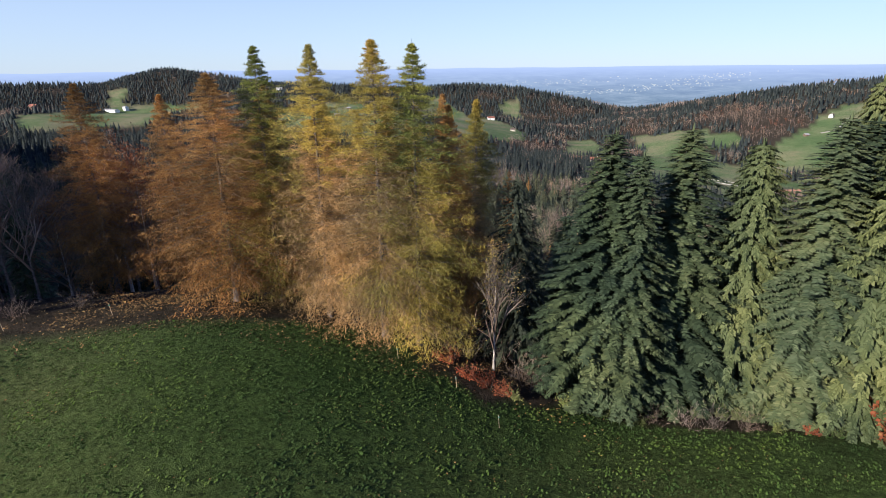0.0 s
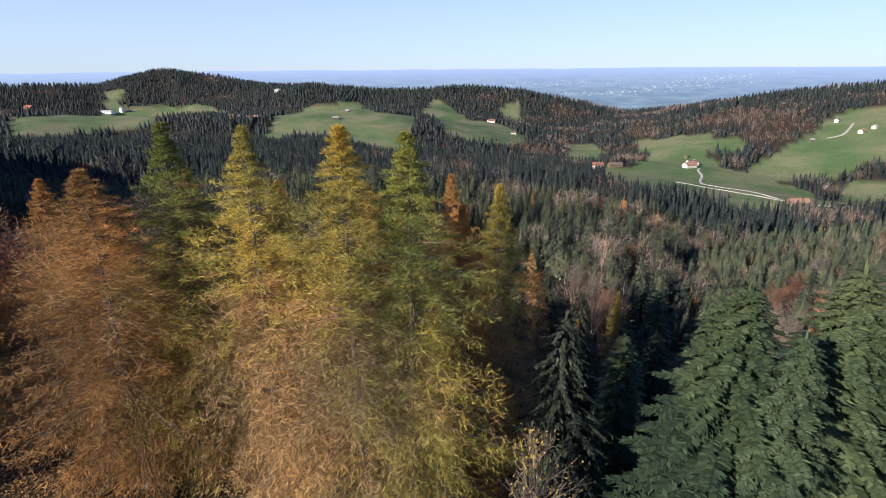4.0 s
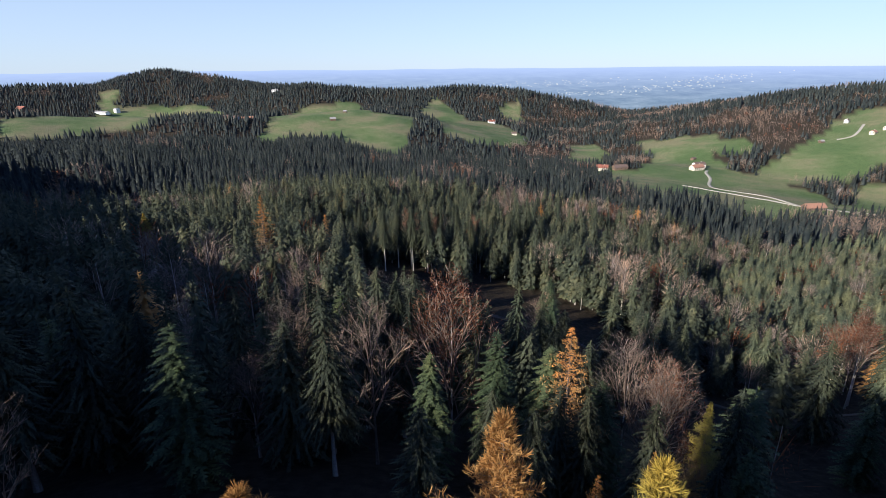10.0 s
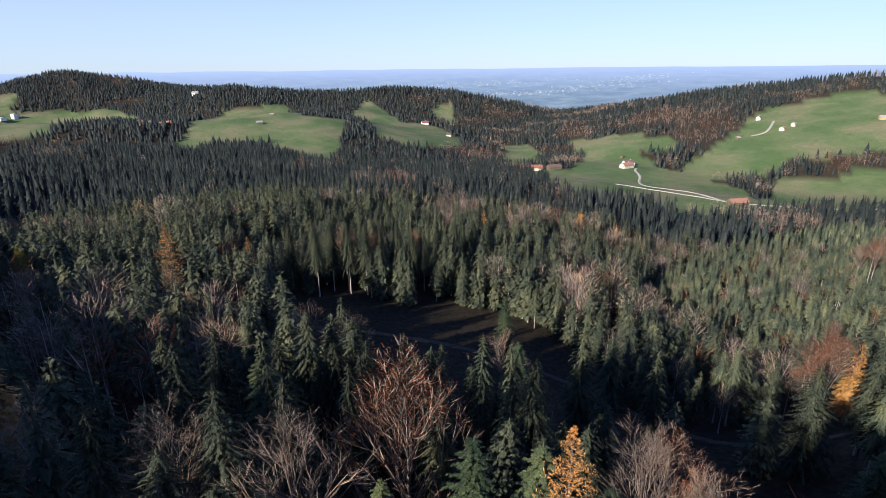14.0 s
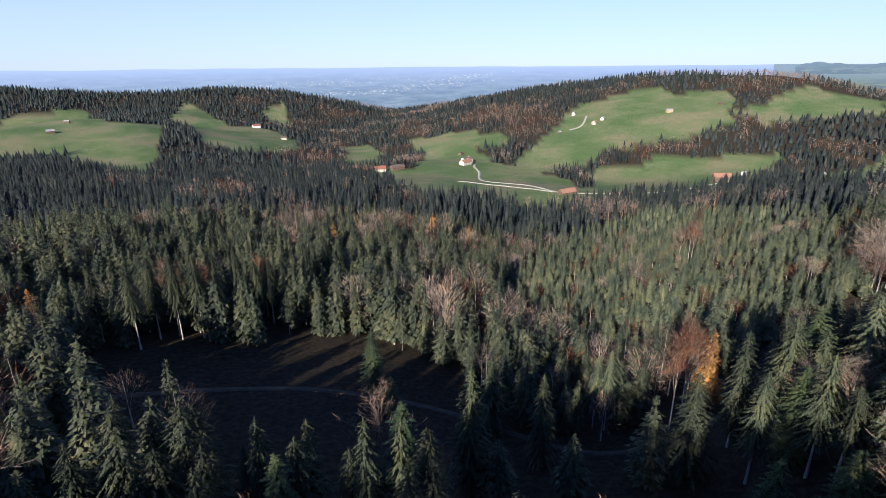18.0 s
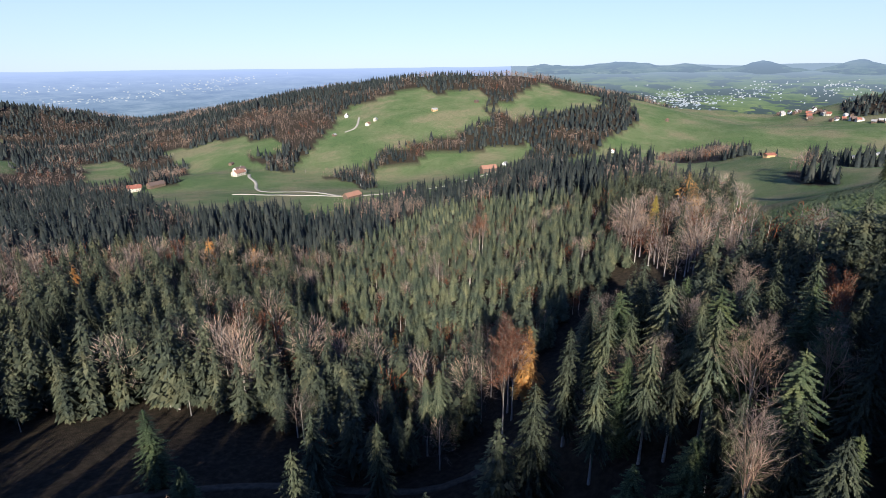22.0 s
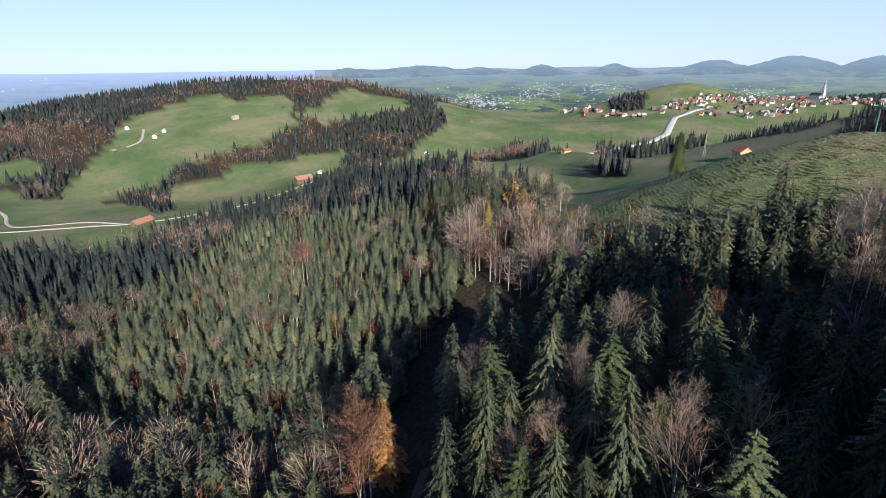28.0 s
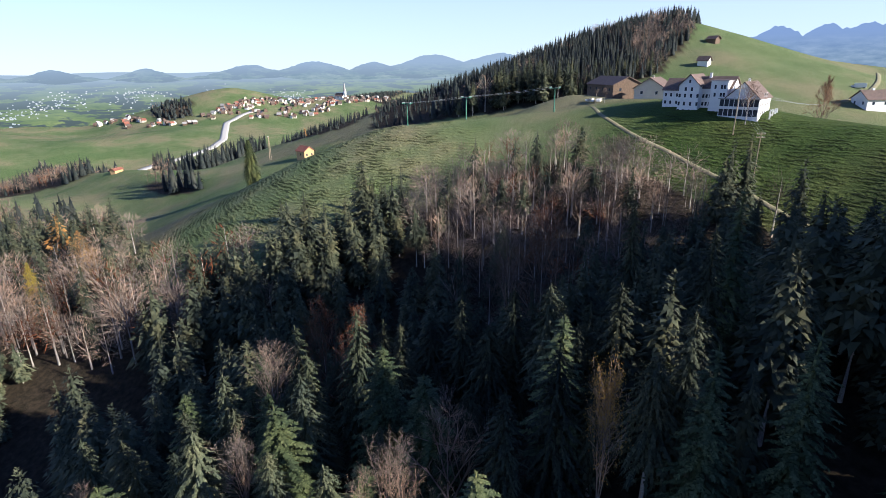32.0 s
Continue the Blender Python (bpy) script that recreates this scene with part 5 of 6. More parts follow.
def pane_mesh(w, h):
    """A window of its own: a pane in a proud frame."""
    if (w, h) not in PANES:
        bm = boxed(-w / 2, w / 2, -0.05, 0.03, -h / 2, h / 2)
        me = bpy.data.meshes.new("window")
        bm.to_mesh(me)
        bm.free()
        me.materials.append(PANE)
        fm = bpy.data.meshes.new("window_frame")
        bm = bmesh.new()
        for s in (-1, 1):
            box(bm, s * w / 2 - 0.07, s * w / 2 + 0.07, -0.05, 0.07, -h / 2 - 0.07, h / 2 + 0.07)
            box(bm, -w / 2 + 0.07, w / 2 - 0.07, -0.05, 0.07, s * h / 2 - 0.07, s * h / 2 + 0.07)
        bm.to_mesh(fm)
        bm.free()
        fm.materials.append(TRIM)
        PANES[(w, h)] = (me, fm)
    return PANES[(w, h)]


def window(parent, x, y, z, facing, w=1.0, h=1.3, framed=False):
    """facing: degrees by which the window's front is turned from -y."""
    me, fm = pane_mesh(w, h)
    ob = new("window", me)
    ob.parent = parent
    ob.matrix_local = Matrix.Translation((x, y, z)) @ Matrix.Rotation(radians(facing), 4, "Z")
    if framed:
        new("window_frame", fm).parent = ob


def house(name, label, x, y, turn, L, W, H, R, wall, roof, rows=2, across=3, chimney=True, category="house", z=None, group="", ends=2, framed=False):
    base = new(name)
    base.matrix_world = pose(x, y, gz(x, y) if z is None else z, 0, 0, turn)
    tagged(base, label, category, group)
    part("wall", gabled(L, W, H, R), wall, base)
    for s in (-1, 1):
        part("roof", roof_slab(L, W, H, R, s), roof, base)
    if chimney:
        part("chimney", boxed(L * 0.18 - 0.4, L * 0.18 + 0.4, -0.4, 0.4, H + R * 0.7, H + R + 1.1), wall, base)
    step = H / max(rows, 1)
    for r in range(rows):
        zz = step * (r + 0.55)
        for i in range(across):
            xx = L * ((i + 0.5) / across - 0.5)
            window(base, xx, -W / 2, zz, 0, 1.0, min(1.3, step * 0.5), framed)
            window(base, xx, W / 2, zz, 180, 1.0, min(1.3, step * 0.5), framed)
        for i in range(ends):
            yy = W * ((i + 0.5) / ends - 0.5)
            window(base, -L / 2, yy, zz, -90, 1.0, min(1.3, step * 0.5), framed)
            window(base, L / 2, yy, zz, 90, 1.0, min(1.3, step * 0.5), framed)
    return base


def strip(name, label, pts, width, mat, category, lift=0.25, step=6.0):
    """A road or track laid on the ground along the given places."""
    p = np.array(pts, float)
    d = np.r_[0, np.cumsum(np.hypot(*np.diff(p, axis=0).T))]
    q = np.arange(0, d[-1], step)
    x, y = np.interp(q, d, p[:, 0]), np.interp(q, d, p[:, 1])
    for _ in range(3):
        x[1:-1], y[1:-1] = (x[:-2] + 2 * x[1:-1] + x[2:]) / 4, (y[:-2] + 2 * y[1:-1] + y[2:]) / 4
    tx, ty = np.gradient(x), np.gradient(y)
    n = np.hypot(tx, ty)
    nx, ny = -ty / n, tx / n
    rows = []
    for s, dz in ((-1, -1.5), (-1, lift), (-0.3, lift + 0.05), (0.3, lift + 0.05), (1, lift), (1, -1.5)):
        px, py = x + nx * s * width / 2, y + ny * s * width / 2
        mid = ground(x, y)
        rows.append(np.stack([px, py, np.maximum(ground(px, py), mid - 0.6) + dz], -1))
    v = np.stack(rows, 1)
    m = len(q)
    f = [(i * 6 + j, i * 6 + j + 1, (i + 1) * 6 + j + 1, (i + 1) * 6 + j) for i in range(m - 1) for j in range(5)]
    return tagged(new(name, mesh_of(name, v.reshape(-1, 3), np.array(f)[:, ::-1], mat, True)), label, category, kind="structure")


# roads and tracks
strip("road_village", "wide pale road curving up to the village", [(1420, 20), (1380, 60), (1310, 95), (1240, 100), (1199, 103), (1120, 108), (1060, 128), (1000, 176), (969, 228), (930, 262), (850, 330), (760, 390), (700, 420)], 13, ASPHALT, "road", 0.6)
strip("road_valley", "narrow valley road past the farms", [(700, 420), (622, 461), (565, 499), (489, 513), (435, 533), (378, 585), (300, 700)], 4, GRAVEL, "road", 0.5)
strip("track_meadow", "pale farm track across the steep meadow", [(228, -22), (212, -13), (189, -9), (173, -9), (160, -8), (146, -8), (135, -7), (122, -6), (108, -2), (95, 6)], 1.5, DIRT, "track", 0.03, 3.0)
strip("track_farm", "pale gravel drive up to the farm", [(392, 822), (381, 805), (379, 793), (371, 766), (355, 740), (340, 700), (372, 640), (378, 585)], 4, GRAVEL, "track", 0.5)
strip("track_upper", "pale track between hay fields", [(700, 940), (666, 905), (648, 892), (626, 900)], 4, GRAVEL, "track", 0.5)
strip("track_valley", "light field track up a slope", [(453, 640), (490, 690), (520, 718)], 4, GRAVEL, "track", 0.5)
strip("track_hill", "gravel lane over the hill meadow", [(262, -260), (235, -215), (216, -173), (213, -150)], 2.2, DIRT, "track", 0.2)
strip("track_wood", "dark forest track in the clearing", [(-40, 205), (-10, 205), (20, 200), (48, 182), (70, 150), (95, 146), (115, 150)], 2.4, FOREST_EARTH, "track", 0.1)

# farms and huts on the far slopes
FARMS = [
    ("farmhouse", "farmhouse with an orange tiled roof on the knoll", 380, 830, 20, 24, 13, 6, 4.5, WALL_CREAM, ROOF_ORANGE, 2, 5),
    ("farmhouse", "white farmhouse with a brown roof behind the barn", 398, 862, 15, 22, 12, 7, 4, WALL_WHITE, ROOF_BROWN, 2, 5),
    ("hay_hut", "small brown hay hut above the farm", 425, 940, 30, 9, 7, 3.5, 2, WALL_TIMBER, ROOF_BROWN, 0, 0),
    ("farmhouse", "white farmhouse with a red roof by a drive", 242, 840, -15, 20, 12, 6, 4.5, WALL_CREAM, ROOF_RED, 2, 4),
    ("barn", "long dark timber barn", 268, 838, 10, 26, 12, 5, 4, WALL_TIMBER, ROOF_BROWN, 1, 3),
    ("farmhouse", "long farmhouse with a pinkish roof in the valley", 380, 570, 5, 26, 11, 4, 4, WALL_TIMBER, ROOF_ORANGE, 2, 6),
    ("farmhouse", "white house on the hay field", 695, 973, 40, 9, 8, 5, 3, WALL_WHITE, ROOF_BROWN, 3, 3),
    ("farmhouse", "cream farmhouse on the hillside", 676, 886, 30, 13, 9, 4, 3, WALL_CREAM, ROOF_ORANGE, 2, 4),
    ("farmhouse", "smaller cream house beside a farmhouse", 700, 892, 30, 10, 8, 4, 3, WALL_CREAM, ROOF_GREY, 2, 3),
    ("hay_hut", "weathered hay hut on an open slope", 606, 898, 10, 8, 7, 3.5, 2, WALL_TIMBER, ROOF_GREY, 0, 0),
    ("hay_hut", "pale hay hut high on the slope", 807, 836, -20, 13, 9, 4.5, 3, WALL_PINE, ROOF_GREY, 1, 2),
    ("farmhouse", "three storey farmhouse of reddish timber", 566, 517, -25, 26, 12, 8, 4.5, WALL_TIMBER, ROOF_ORANGE, 3, 6),
    ("farmhouse", "white farmhouse with a grey roof", 694, 478, -10, 16, 11, 6, 4, WALL_WHITE, ROOF_GREY, 2, 3),
    ("hay_hut", "small white hut in a field", 672, 566, 0, 8, 6, 4, 2.5, WALL_WHITE, ROOF_GREY, 1, 1),
    ("hay_hut", "small hut by the hedge", 842, 473, 15, 10, 8, 4, 2.5, WALL_WHITE, ROOF_RED, 1, 2),
    ("barn", "barn with an orange roof near the stream", 404, 500, -20, 22, 13, 4.5, 4, WALL_TIMBER, ROOF_ORANGE, 1, 3),
    ("hay_hut", "small hut on the far pasture", 1112, 488, 20, 10, 8, 4, 2.5, WALL_TIMBER, ROOF_RED, 1, 2),
    ("hay_hut", "brown hut below the wooded crest", 903, 806, 0, 10, 8, 4, 2.5, WALL_TIMBER, ROOF_BROWN, 1, 2),
    ("hay_hut", "long low hut of new boards", 601, 205, -35, 12, 6, 3, 1.6, WALL_PINE, ROOF_RED, 0, 0),
    ("hay_hut", "hay hut on the green hill", -225, 1183, 20, 14, 9, 4, 3, WALL_TIMBER, ROOF_GREY, 0, 0),
    ("hay_hut", "second hay hut on the green hill", -214, 1270, 0, 9, 7, 3.5, 2.2, WALL_TIMBER, ROOF_GREY, 0, 0),
    ("farm_hall", "long white farm hall on green hills", -1033, 1718, -25, 62, 16, 5, 3, WALL_WHITE, ROOF_GREY, 1, 10),
    ("farm_hall", "grey concrete tower block of the farm", -1000, 1745, -25, 16, 16, 15, 2, WALL_WHITE, ROOF_GREY, 3, 3),
    ("farmhouse", "brown timber house with a red roof", -1211, 1640, -30, 38, 16, 9, 6, WALL_TIMBER, ROOF_RED, 2, 6),
    ("farmhouse", "timber farmhouse in a hamlet", -451, 1192, 15, 18, 12, 6, 4, WALL_TIMBER, ROOF_BROWN, 2, 4),
    ("farmhouse", "white gabled farmhouse in a hamlet", -425, 1180, -10, 14, 11, 6, 4.5, WALL_WHITE, ROOF_BROWN, 2, 3),
    ("barn", "long barn at the hamlet", -398, 1172, 10, 28, 12, 5, 4, WALL_TIMBER, ROOF_ORANGE, 1, 4),
    ("farmhouse", "white farmhouse with a red roof under the wood", 133, 1472, 10, 22, 12, 6, 4.5, WALL_WHITE, ROOF_RED, 2, 4),
    ("farmhouse", "white house high in the wooded ridge", -555, 1910, 0, 24, 14, 10, 5, WALL_WHITE, ROOF_GREY, 3, 4),
    ("farmhouse", "pair of pale houses by a field track", 173, 1318, 0, 14, 10, 5, 4, WALL_CREAM, ROOF_BROWN, 2, 3),
    ("hay_hut", "wooden hut with a red roof beside the nose of the meadow", 405, 66, 25, 9, 7.5, 5, 2.6, WALL_PINE, ROOF_RED, 1, 1),
    ("hay_hut", "white hut with a dark roof on the hill meadow", 281, -137, 20, 5.5, 4.5, 2.6, 1.8, WALL_WHITE, ROOF_BROWN, 0, 0),
    ("hay_hut", "dark hut on the grassy skyline", 312, -176, 10, 6, 5, 2.2, 1.5, WALL_TIMBER, ROOF_BROWN, 0, 0),
    ("farmhouse", "white farmhouse at the edge of the meadow", 204, -162, 65, 16, 11, 4, 3.5, WALL_WHITE, ROOF_BROWN, 1, 3),
]
for name, label, x, y, turn, L, W, H, R, wall, roof, rows, across in FARMS:
    f = 0.8 if math.hypot(x, y) > 600 and L < 30 else 1.0
    house(name, label, x, y, turn, L * f, W * f, H * f, R * f, wall, roof, rows, across, category="hut" if "hut" in name else "building", chimney="farmhouse" == name)

# the village on its ridge
q = random.Random(5)
STREETS = [((1385, 128), (1441, 64), 9), ((1441, 64), (1485, -17), 12), ((1485, -17), (1547, -110), 12), ((1547, -110), (1620, -224), 12), ((1372, 45), (1367, -28), 8), ((1367, -28), (1383, -110), 8), ((1383, -110), (1500, -190), 10), ((1596, 373), (1474, 297), 8), ((1474, 297), (1400, 234), 7), ((1400, 234), (1306, 163), 6), ((1590, -210), (1560, -340), 9), ((1420, 100), (1480, 20), 8), ((1430, -40), (1500, -120), 9), ((1468, -155), (1552, -282), 9), ((1552, -282), (1552, -350), 5)]
for (x0, y0), (x1, y1), n in STREETS:
    n = int(n * 1.95)
    for i in range(n):
        k = (i + q.random() * 0.7) / n
        x, y = x0 + (x1 - x0) * k + q.uniform(-34, 34), y0 + (y1 - y0) * k + q.uniform(-26, 26)
        wall = q.choice([WALL_WHITE, WALL_CREAM, WALL_CREAM, WALL_TIMBER, WALL_TIMBER, WALL_TIMBER])
        house("village_house", ("white" if wall == WALL_WHITE else "cream" if wall == WALL_CREAM else "brown timber") + " village house with a pitched tile roof", x, y, q.uniform(0, 180), q.uniform(7, 10), q.uniform(5.5, 7.5), q.uniform(3.2, 5.2), q.uniform(2.6, 3.8), wall, q.choice([ROOF_BROWN, ROOF_BROWN, ROOF_BROWN, ROOF_BROWN, ROOF_RED, ROOF_GREY]), 2, 2, False, "house", group="village houses", ends=1)


def church(x, y, turn):
    base = tagged(new("church"), "white village church with a slender grey spire", "church")
    base.matrix_world = pose(x, y, gz(x, y), 0, 0, turn)
    part("nave", gabled(26, 13, 10, 7), WALL_WHITE, base)
    for s in (-1, 1):
        part("roof", roof_slab(26, 13, 10, 7, s), ROOF_BROWN, base)
    part("tower", boxed(-19, -13, -3, 3, -3, 24), WALL_WHITE, base)
    bm = bmesh.new()
    bmesh.ops.create_cone(bm, segments=8, radius1=4.0, radius2=0.05, depth=24, cap_ends=True, matrix=Matrix.Translation((-16, 0, 36)))
    part("spire", bm, ROOF_GREY, base, "slender grey spire")
    for i in range(5):
        window(base, -9 + 4.6 * i, -6.5, 6, 0, 1.2, 4.0)
        window(base, -9 + 4.6 * i, 6.5, 6, 180, 1.2, 4.0)


church(1549, -206, 40)
# ---- the inn with its wings, the barn and the poles ----
def inn():
    base = tagged(new("inn"), "large white inn with brown roofs and a glazed veranda", "building")
    base.matrix_world = pose(184.6, -39, -12.6, 0, 0, INN_TURN) @ Matrix.Diagonal((0.74, -0.8, 0.82, 1))
    # local x runs along the front, -y faces the valley
    def block(name, x, y, L, W, H, R, turn=0):
        m = Matrix.Translation((x, y, 0)) @ Matrix.Rotation(radians(turn), 4, "Z")
        wing = part(name, gabled(L, W, H, R, 5), WALL_WHITE, base, m=m)
        for s in (-1, 1):
            part("roof", roof_slab(L, W, H, R, s, 0.6, 0.3), ROOF_BROWN, wing)
        return wing

    left = block("east_wing", 17, 3, 11, 13, 9.5, 4.2)
    gable = block("gabled_wing", 9.5, 0, 14, 9, 11.5, 4.0, 90)
    middle = block("main_wing", 1, 2.5, 16, 12, 10.5, 4.0)
    right = block("west_wing", -14, -1.5, 17, 13, 7.2, 5.6, 90)
    tower = part("stair_tower", boxed(-6.5, 0.5, -6.5, 5, -5, 13.2), WALL_WHITE, base, "flat-roofed white tower")
    part("roof", boxed(-6.9, 0.9, -6.9, 5.4, 13.2, 13.5), ROOF_GREY, tower)
    part("chimney", boxed(3.4, 4.4, 1.5, 2.5, 13, 16.2), WALL_WHITE, base)
    part("chimney", boxed(-12.5, -11.7, 2, 2.8, 9, 14.0), WALL_WHITE, base)
    veranda = part("veranda", boxed(-21, -5, -10.5, -6.6, -5, 0.4), WALL_WHITE, base, "white two storey glazed veranda")
    part("balcony_slab", boxed(-21, -5, -10.8, -6.6, 3.0, 4.0), WALL_WHITE, veranda)
    part("roof", boxed(-21.3, -4.7, -11.0, -6.6, 6.6, 6.95), ROOF_GREY, veranda)
    for i in range(9):
        x = -20.7 + 15.4 * i / 8
        part("post", boxed(x - 0.12, x + 0.12, -10.5, -10.26, 0.4, 6.6), TRIM, veranda)
    for r in (0.4, 4.0):
        for i in range(8):
            x = -20.7 + 15.4 * (i + 0.5) / 8
            ob = part("pane", boxed(x - 0.82, x + 0.82, -10.36, -10.30, r, r + 2.6), PANE, veranda)
    for z in (1.2, 4.2, 7.4, 10.0):
        for x in (5.5, 8.3, 11.0, 13.4):
            if z < 10 or 6 < x < 13:
                window(base, x, -7.0, z, 0, 0.95, 1.5, True)
    window(base, 9.5, -7.0, 13.0, 0, 0.9, 1.3, True)
    for z in (1.5, 4.4, 7.4):
        for x in (16.0, 18.8, 21.2):
            window(base, x, -3.5, z, 0, 0.95, 1.4, True)
    for z in (1.3, 4.2, 7.2):
        for x in (1.4, 2.8, 4.2):
            window(base, x, -3.5, z, 0, 0.9, 1.5, True)
    for z in (8.0, 11.0):
        for x in (-5.3, -4.1, -1.5):
            window(base, x, -6.5, z, 0, 0.85, 1.5, True)
    for z in (1.6, 4.6):
        for y in (-7.5, -5.0, -2.5, 0.0, 2.5, 5.0):
            window(base, -20.5, y, z, -90, 0.9, 1.4, True)
    for z in (8.2,):
        for y in (-3.0, 0.0):
            window(base, -20.5, y, z, -90, 0.9, 1.4, True)
    part("door", boxed(4.4, 5.5, -7.06, -6.96, -1.2, 1.0), PANE, base, "dark entrance door")
    part("terrace", boxed(-25, -20.6, -7, 5, -4, -0.4), GRAVEL, base)
    for y in (-6, -2.5, 1, 4):
        part("column", boxed(-24.6, -24.1, y - 0.25, y + 0.25, -0.4, 3.0), WALL_WHITE, base)


INN_TURN = 24
inn()
house("barn", "long barn with a brown tiled roof beside the inn", 258, -57, 168, 26, 14, 4.6, 3.2, WALL_TIMBER, ROOF_BROWN, 1, 4, False, "barn", z=-9.5)
house("barn", "cream gabled farm building with a dark roof", 230, -55, 122, 15, 12, 4.2, 3.8, WALL_CREAM, ROOF_BROWN, 1, 3, True, "barn", z=-9.8, framed=True)


def log_pile(x, y, n, seed):
    base = tagged(new("wood_pile"), "pile of pale wrapped bales and boards in the yard", "pile")
    base.matrix_world = pose(x, y, gz(x, y))
    g = random.Random(seed)
    for i in range(n):
        bm = bmesh.new()
        bmesh.ops.create_cube(bm, size=1, matrix=Matrix.Translation((g.uniform(-5, 5), g.uniform(-2, 2), g.uniform(0.3, 0.9))) @ Matrix.Rotation(g.uniform(0, 3), 4, "Z") @ Matrix.Diagonal((g.uniform(1, 2.5), g.uniform(0.8, 1.3), g.uniform(0.7, 1.2), 1)))
        bmesh.ops.bevel(bm, geom=bm.edges[:], offset=0.12, segments=2, affect="EDGES")
        part("bale", bm, g.choice([TRIM, WALL_WHITE, WALL_CREAM]), base)


log_pile(240, -32, 9, 3)


def van(x, y, turn):
    base = tagged(new("van"), "white delivery van parked on the hill lane", "van")
    base.matrix_world = pose(x, y, gz(x, y), 0, 0, turn)
    bm = boxed(-3, 2.2, -1.05, 1.05, 0.5, 2.7)
    bmesh.ops.bevel(bm, geom=bm.edges[:], offset=0.18, segments=2, affect="EDGES")
    part("body", bm, WALL_WHITE, base)
    bm = boxed(2.2, 3.4, -1.0, 1.0, 0.5, 1.7)
    bmesh.ops.bevel(bm, geom=bm.edges[:], offset=0.2, segments=2, affect="EDGES")
    part("bonnet", bm, WALL_WHITE, base)
    part("windscreen", boxed(2.21, 2.28, -0.85, 0.85, 1.7, 2.5), PANE, base)
    for sx in (-2, 2.2):
        for sy in (-1.0, 1.0):
            bm = bmesh.new()
            bmesh.ops.create_cone(bm, segments=14, radius1=0.42, radius2=0.42, depth=0.25, cap_ends=True, matrix=Matrix.Translation((sx, sy, 0.42)) @ Matrix.Rotation(radians(90), 4, "X"))
            part("wheel", bm, PANE, base)


van(226, -184, 30)


def round_post(r0, r1, z0, z1, x=0.0, y=0.0, lean=(0.0, 0.0)):
    bm = bmesh.new()
    s = 8
    a = [bm.verts.new((x + (lean[0] if k else 0) + math.cos(6.2832 * i / s) * r, y + (lean[1] if k else 0) + math.sin(6.2832 * i / s) * r, z)) for k, (r, z) in enumerate(((r0, z0), (r1, z1))) for i in range(s)]
    for i in range(s):
        bm.faces.new((a[i], a[(i + 1) % s], a[(i + 1) % s + s], a[i + s]))
    bm.faces.new(a[s:])
    return bm


def pole(name, label, x, y, h, arms=1, turn=0.0, mat=None, twin=0.0):
    base = tagged(new(name), label, "pole")
    base.matrix_world = pose(x, y, gz(x, y), 0, 0, turn)
    if twin:
        for s in (-1, 1):
            part("leg", round_post(0.2, 0.13, -0.8, h, s * twin, 0, (-s * twin * 0.85, 0)), mat or WOOD_POLE, base)
    else:
        part("shaft", round_post(0.17, 0.11, -0.8, h), mat or WOOD_POLE, base)
    for i in range(arms):
        arm = part("crossarm", boxed(-1.1, 1.1, -0.07, 0.07, h - 0.6 - i * 0.9, h - 0.45 - i * 0.9), mat or WOOD_POLE, base)
        for sx in (-1.0, -0.4, 0.4, 1.0):
            part("insulator", round_post(0.06, 0.05, h - 0.45 - i * 0.9, h - 0.2 - i * 0.9, sx), TRIM, arm)
    return Vector((x, y, gz(x, y) + h - 0.3))


def lift_mast(x, y, h):
    base = tagged(new("ski_lift_mast"), "green steel ski lift mast with a crossbar of rollers", "mast", "ski lift masts")
    base.matrix_world = pose(x, y, gz(x, y), 0, 0, 35)
    part("shaft", round_post(0.28, 0.2, -0.8, h), GREEN_PAINT, base)
    bar = part("crossbar", boxed(-1.9, 1.9, -0.16, 0.16, h, h + 0.3), GREEN_PAINT, base)
    for s in (-1, 1):
        part("roller_frame", boxed(s * 1.9 - 0.12, s * 1.9 + 0.12, -1.1, 1.1, h + 0.25, h + 0.55), GREEN_PAINT, bar)
        for k in (-0.8, -0.25, 0.25, 0.8):
            bm = bmesh.new()
            bmesh.ops.create_cone(bm, segments=10, radius1=0.2, radius2=0.2, depth=0.12, cap_ends=True, matrix=Matrix.Translation((s * 1.9, k, h + 0.5)) @ Matrix.Rotation(radians(90), 4, "Y"))
            part("roller", bm, CABLE, bar)
    return Vector((x, y, gz(x, y) + h + 0.6))


def cable(name, label, a, b, sag, r=0.03, n=14):
    bm = bmesh.new()
    last = None
    side = Vector((b.y - a.y, a.x - b.x, 0)).normalized()
    for i in range(n + 1):
        k = i / n
        p = a.lerp(b, k) - Vector((0, 0, sag * 4 * k * (1 - k)))
        ring = [bm.verts.new(p + d) for d in (side * r, Vector((0, 0, r)), -side * r, Vector((0, 0, -r)))]
        if last:
            for j in range(4):
                bm.faces.new((last[j], last[(j + 1) % 4], ring[(j + 1) % 4], ring[j]))
        last = ring
    me = bpy.data.meshes.new(name)
    bm.to_mesh(me)
    bm.free()
    me.materials.append(CABLE)
    return tagged(new(name, me), label, "cable")


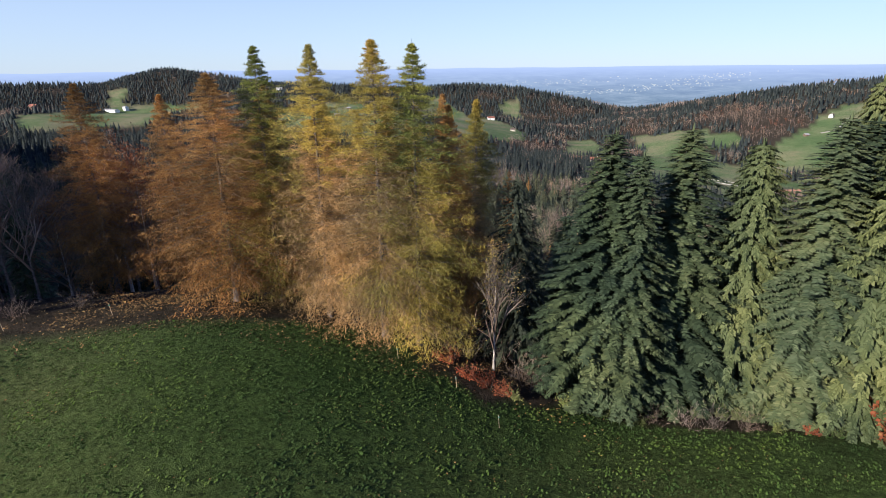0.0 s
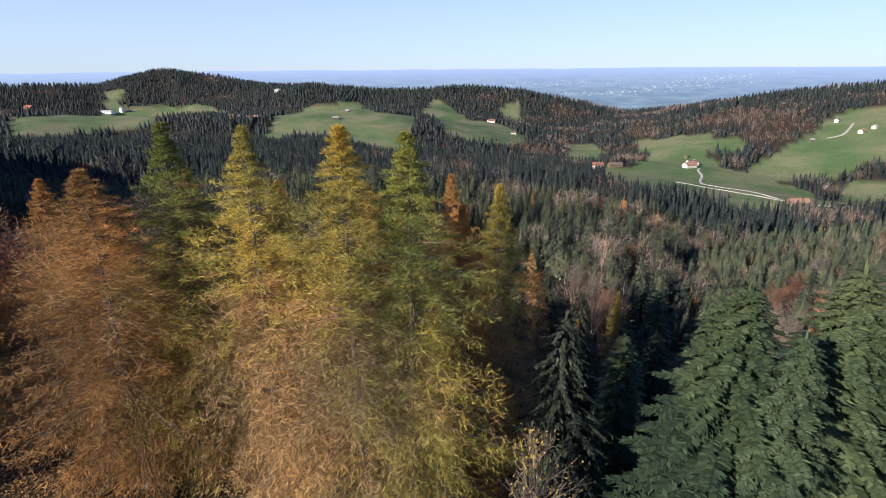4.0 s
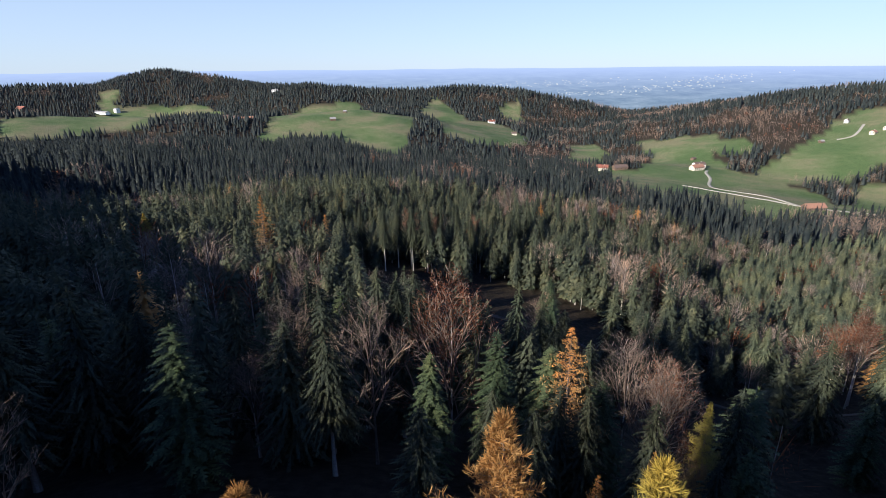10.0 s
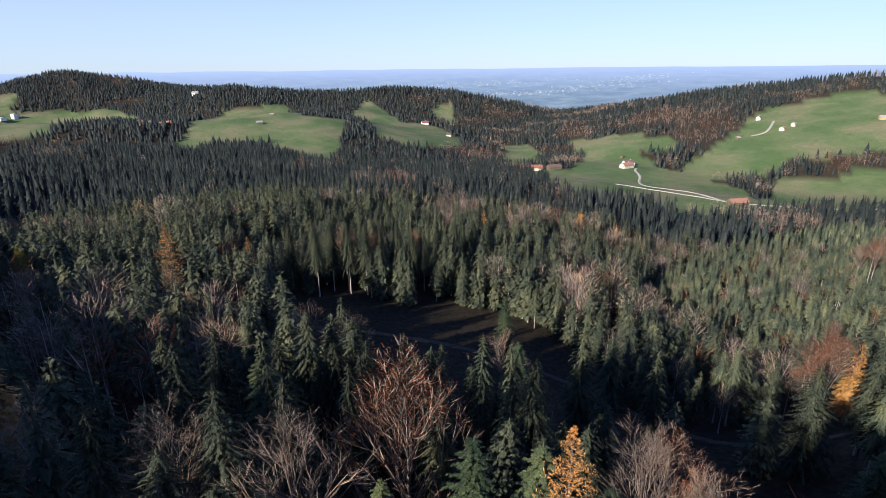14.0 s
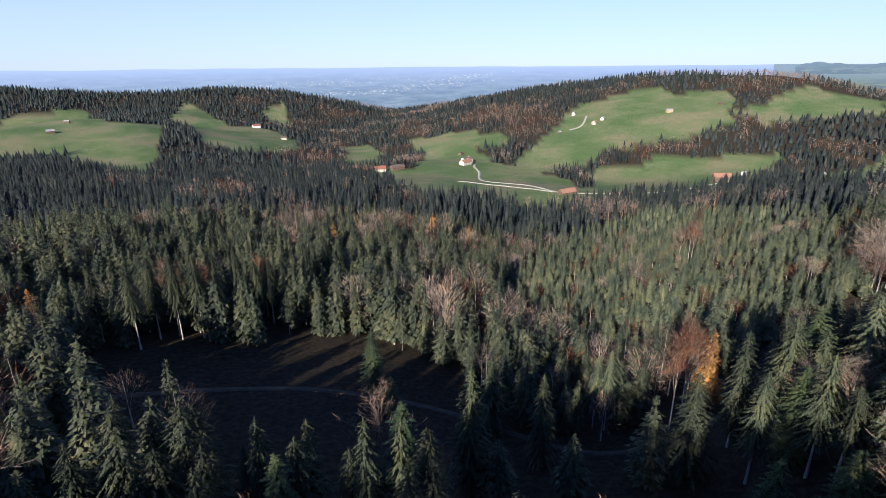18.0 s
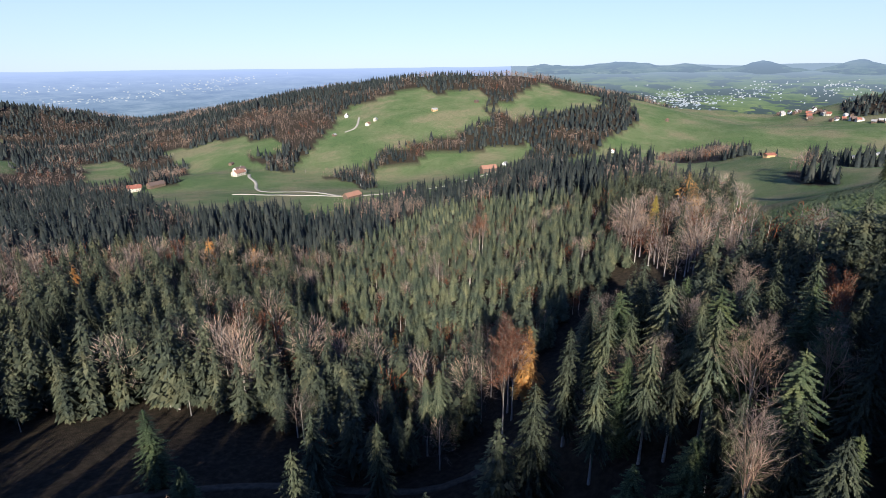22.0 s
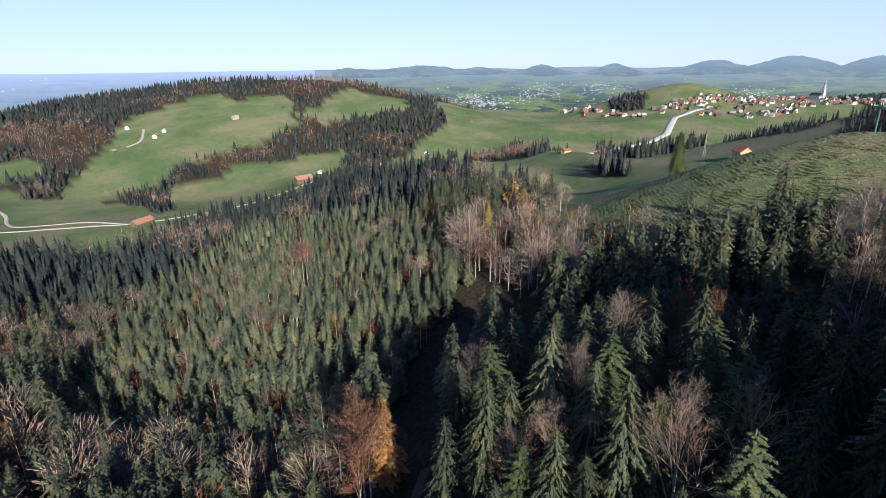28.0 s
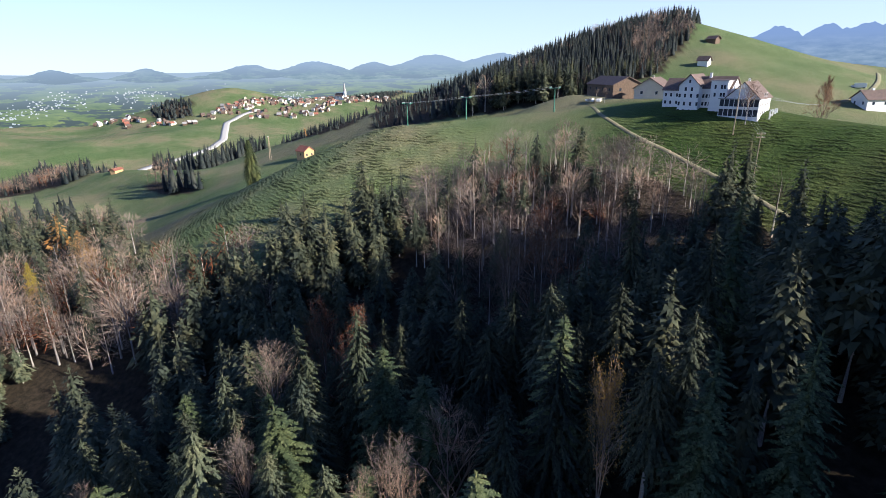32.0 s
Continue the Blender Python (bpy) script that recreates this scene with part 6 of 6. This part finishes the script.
masts = [lift_mast(235, -9, 9), lift_mast(252, 22, 8.5), lift_mast(262, 44, 8.5)]
for a, b in zip(masts, masts[1:]):
    for s in (-1.9, 1.9):
        off = Vector((s * 0.82, s * 0.57, 0))
        cable("lift_cable", "steel cable of the ski lift", a + off, b + off, 0.4)
p1 = pole("power_pole", "tall wooden power pole before the inn", 166, -27, 15, 2, 70)
p2 = pole("power_pole", "wooden power pole on the steep meadow", 147, -14, 12, 2, 60)
p3 = pole("power_pole", "wooden power pole on the hill meadow", 236, -92, 12, 2, 60)
p4 = pole("power_pole", "wooden pole beside the farm lane", 196, -110, 11, 1, 40)
pole("power_pole", "twin-legged wooden power mast by the hollow", 452, 84, 17, 1, 20, None, 1.6)
pole("power_pole", "thin pole beside the tree row", 590, 150, 12, 1, 0)
pole("power_pole", "thin pole on the green spur", 640, 330, 12, 1, 0)
for a, b in ((p1, p2), (p1, p3), (p4, p3), (p1, p4)):
    for s in (-0.8, 0.0, 0.8):
        cable("power_line", "thin power line between wooden poles", a + Vector((s, s * 0.3, 0)), b + Vector((s, s * 0.3, 0)), 1.6, 0.02)

# pasture fence by the inn and stakes in the first meadow
fence = tagged(new("pasture_fence"), "wooden rail fence along the meadow", "fence")
last = None
for i in range(16):
    x, y = 160 + i * 2.6, -66 - i * 4.2
    part("post", round_post(0.08, 0.07, gz(x, y) - 0.4, gz(x, y) + 1.1, x, y), WOOD_POLE, fence)
    if last:
        for dz in (0.5, 0.95):
            a, b = Vector((*last, gz(*last) + dz)), Vector((x, y, gz(x, y) + dz))
            s = Soup()
            s.stem(a, b, 0.05, 0.05, 5)
            new("rail", s.mesh("rail", WOOD_POLE)).parent = fence
    last = (x, y)
for x, y in ((-3.6, 36.8), (0.9, 34.0), (3.6, 29.6), (-31.8, 34.6), (-26, 38)):
    st = new("fence_stake", None)
    st.matrix_world = pose(x, y, gz(x, y), 3, -4, 0)
    part("stake", round_post(0.02, 0.018, -0.3, 1.05), WOOD_POLE, st)
    part("wire_clip", boxed(-0.05, 0.05, -0.05, 0.05, 0.85, 0.93), GREEN_PAINT, st)
    tagged(st, "thin pale electric fence stake in the grass", "stake", "fence stakes")


def viaduct():
    """A far railway viaduct with tall arches."""
    base = tagged(new("viaduct"), "pale stone railway viaduct with tall arches", "bridge")
    a, b = Vector((960, 3290, 0)), Vector((1130, 3245, 0))
    n = 8
    d = (b - a) / n
    ang = math.degrees(math.atan2(d.y, d.x))
    base.matrix_world = pose(a.x, a.y, -268, 0, 0, ang)
    w = d.length
    part("deck", boxed(0, w * n, -4, 4, 0, 6), STONE, base)
    for i in range(n + 1):
        part("pier", boxed(i * w - 2.2, i * w + 2.2, -4, 4, -45, 0), STONE, base)
    for i in range(n):
        bm = bmesh.new()
        k = 8
        top = [bm.verts.new((i * w + w * j / k, y, 0)) for y in (-3.9, 3.9) for j in range(k + 1)]
        arc = [bm.verts.new((i * w + w * j / k, y, -9 * (1 - math.sin(math.pi * j / k)) - 0.2)) for y in (-3.9, 3.9) for j in range(k + 1)]
        for row in (0, k + 1):
            for j in range(k):
                bm.faces.new((top[row + j], top[row + j + 1], arc[row + j + 1], arc[row + j]))
        for j in range(k):
            bm.faces.new((arc[j], arc[j + 1], arc[k + 2 + j], arc[k + 1 + j]))
        part("arch", bm, STONE, base)


viaduct()

# far towns: specks of houses on the plain
def town(name, label, spots, seed):
    g = np.random.RandomState(seed)
    vs, fs = [], []
    for cx, cy, rx, ry, n in spots:
        for _ in range(n):
            x, y = cx + g.normal(0, rx), cy + g.normal(0, ry)
            z = float(ground(x, y))
            s, h = g.uniform(2.5, 5), g.uniform(3, 5)
            k = len(vs)
            vs += [(x + sx * s, y + sy * s * 0.7, z + zz) for zz in (-3, h) for sx, sy in ((-1, -1), (1, -1), (1, 1), (-1, 1))]
            fs += [tuple(k + i for i in f) for f in ((4, 5, 6, 7), (0, 1, 5, 4), (1, 2, 6, 5), (2, 3, 7, 6), (3, 0, 4, 7))]
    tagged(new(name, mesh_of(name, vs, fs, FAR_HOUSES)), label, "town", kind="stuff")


# the far houses glow too, paled for haze
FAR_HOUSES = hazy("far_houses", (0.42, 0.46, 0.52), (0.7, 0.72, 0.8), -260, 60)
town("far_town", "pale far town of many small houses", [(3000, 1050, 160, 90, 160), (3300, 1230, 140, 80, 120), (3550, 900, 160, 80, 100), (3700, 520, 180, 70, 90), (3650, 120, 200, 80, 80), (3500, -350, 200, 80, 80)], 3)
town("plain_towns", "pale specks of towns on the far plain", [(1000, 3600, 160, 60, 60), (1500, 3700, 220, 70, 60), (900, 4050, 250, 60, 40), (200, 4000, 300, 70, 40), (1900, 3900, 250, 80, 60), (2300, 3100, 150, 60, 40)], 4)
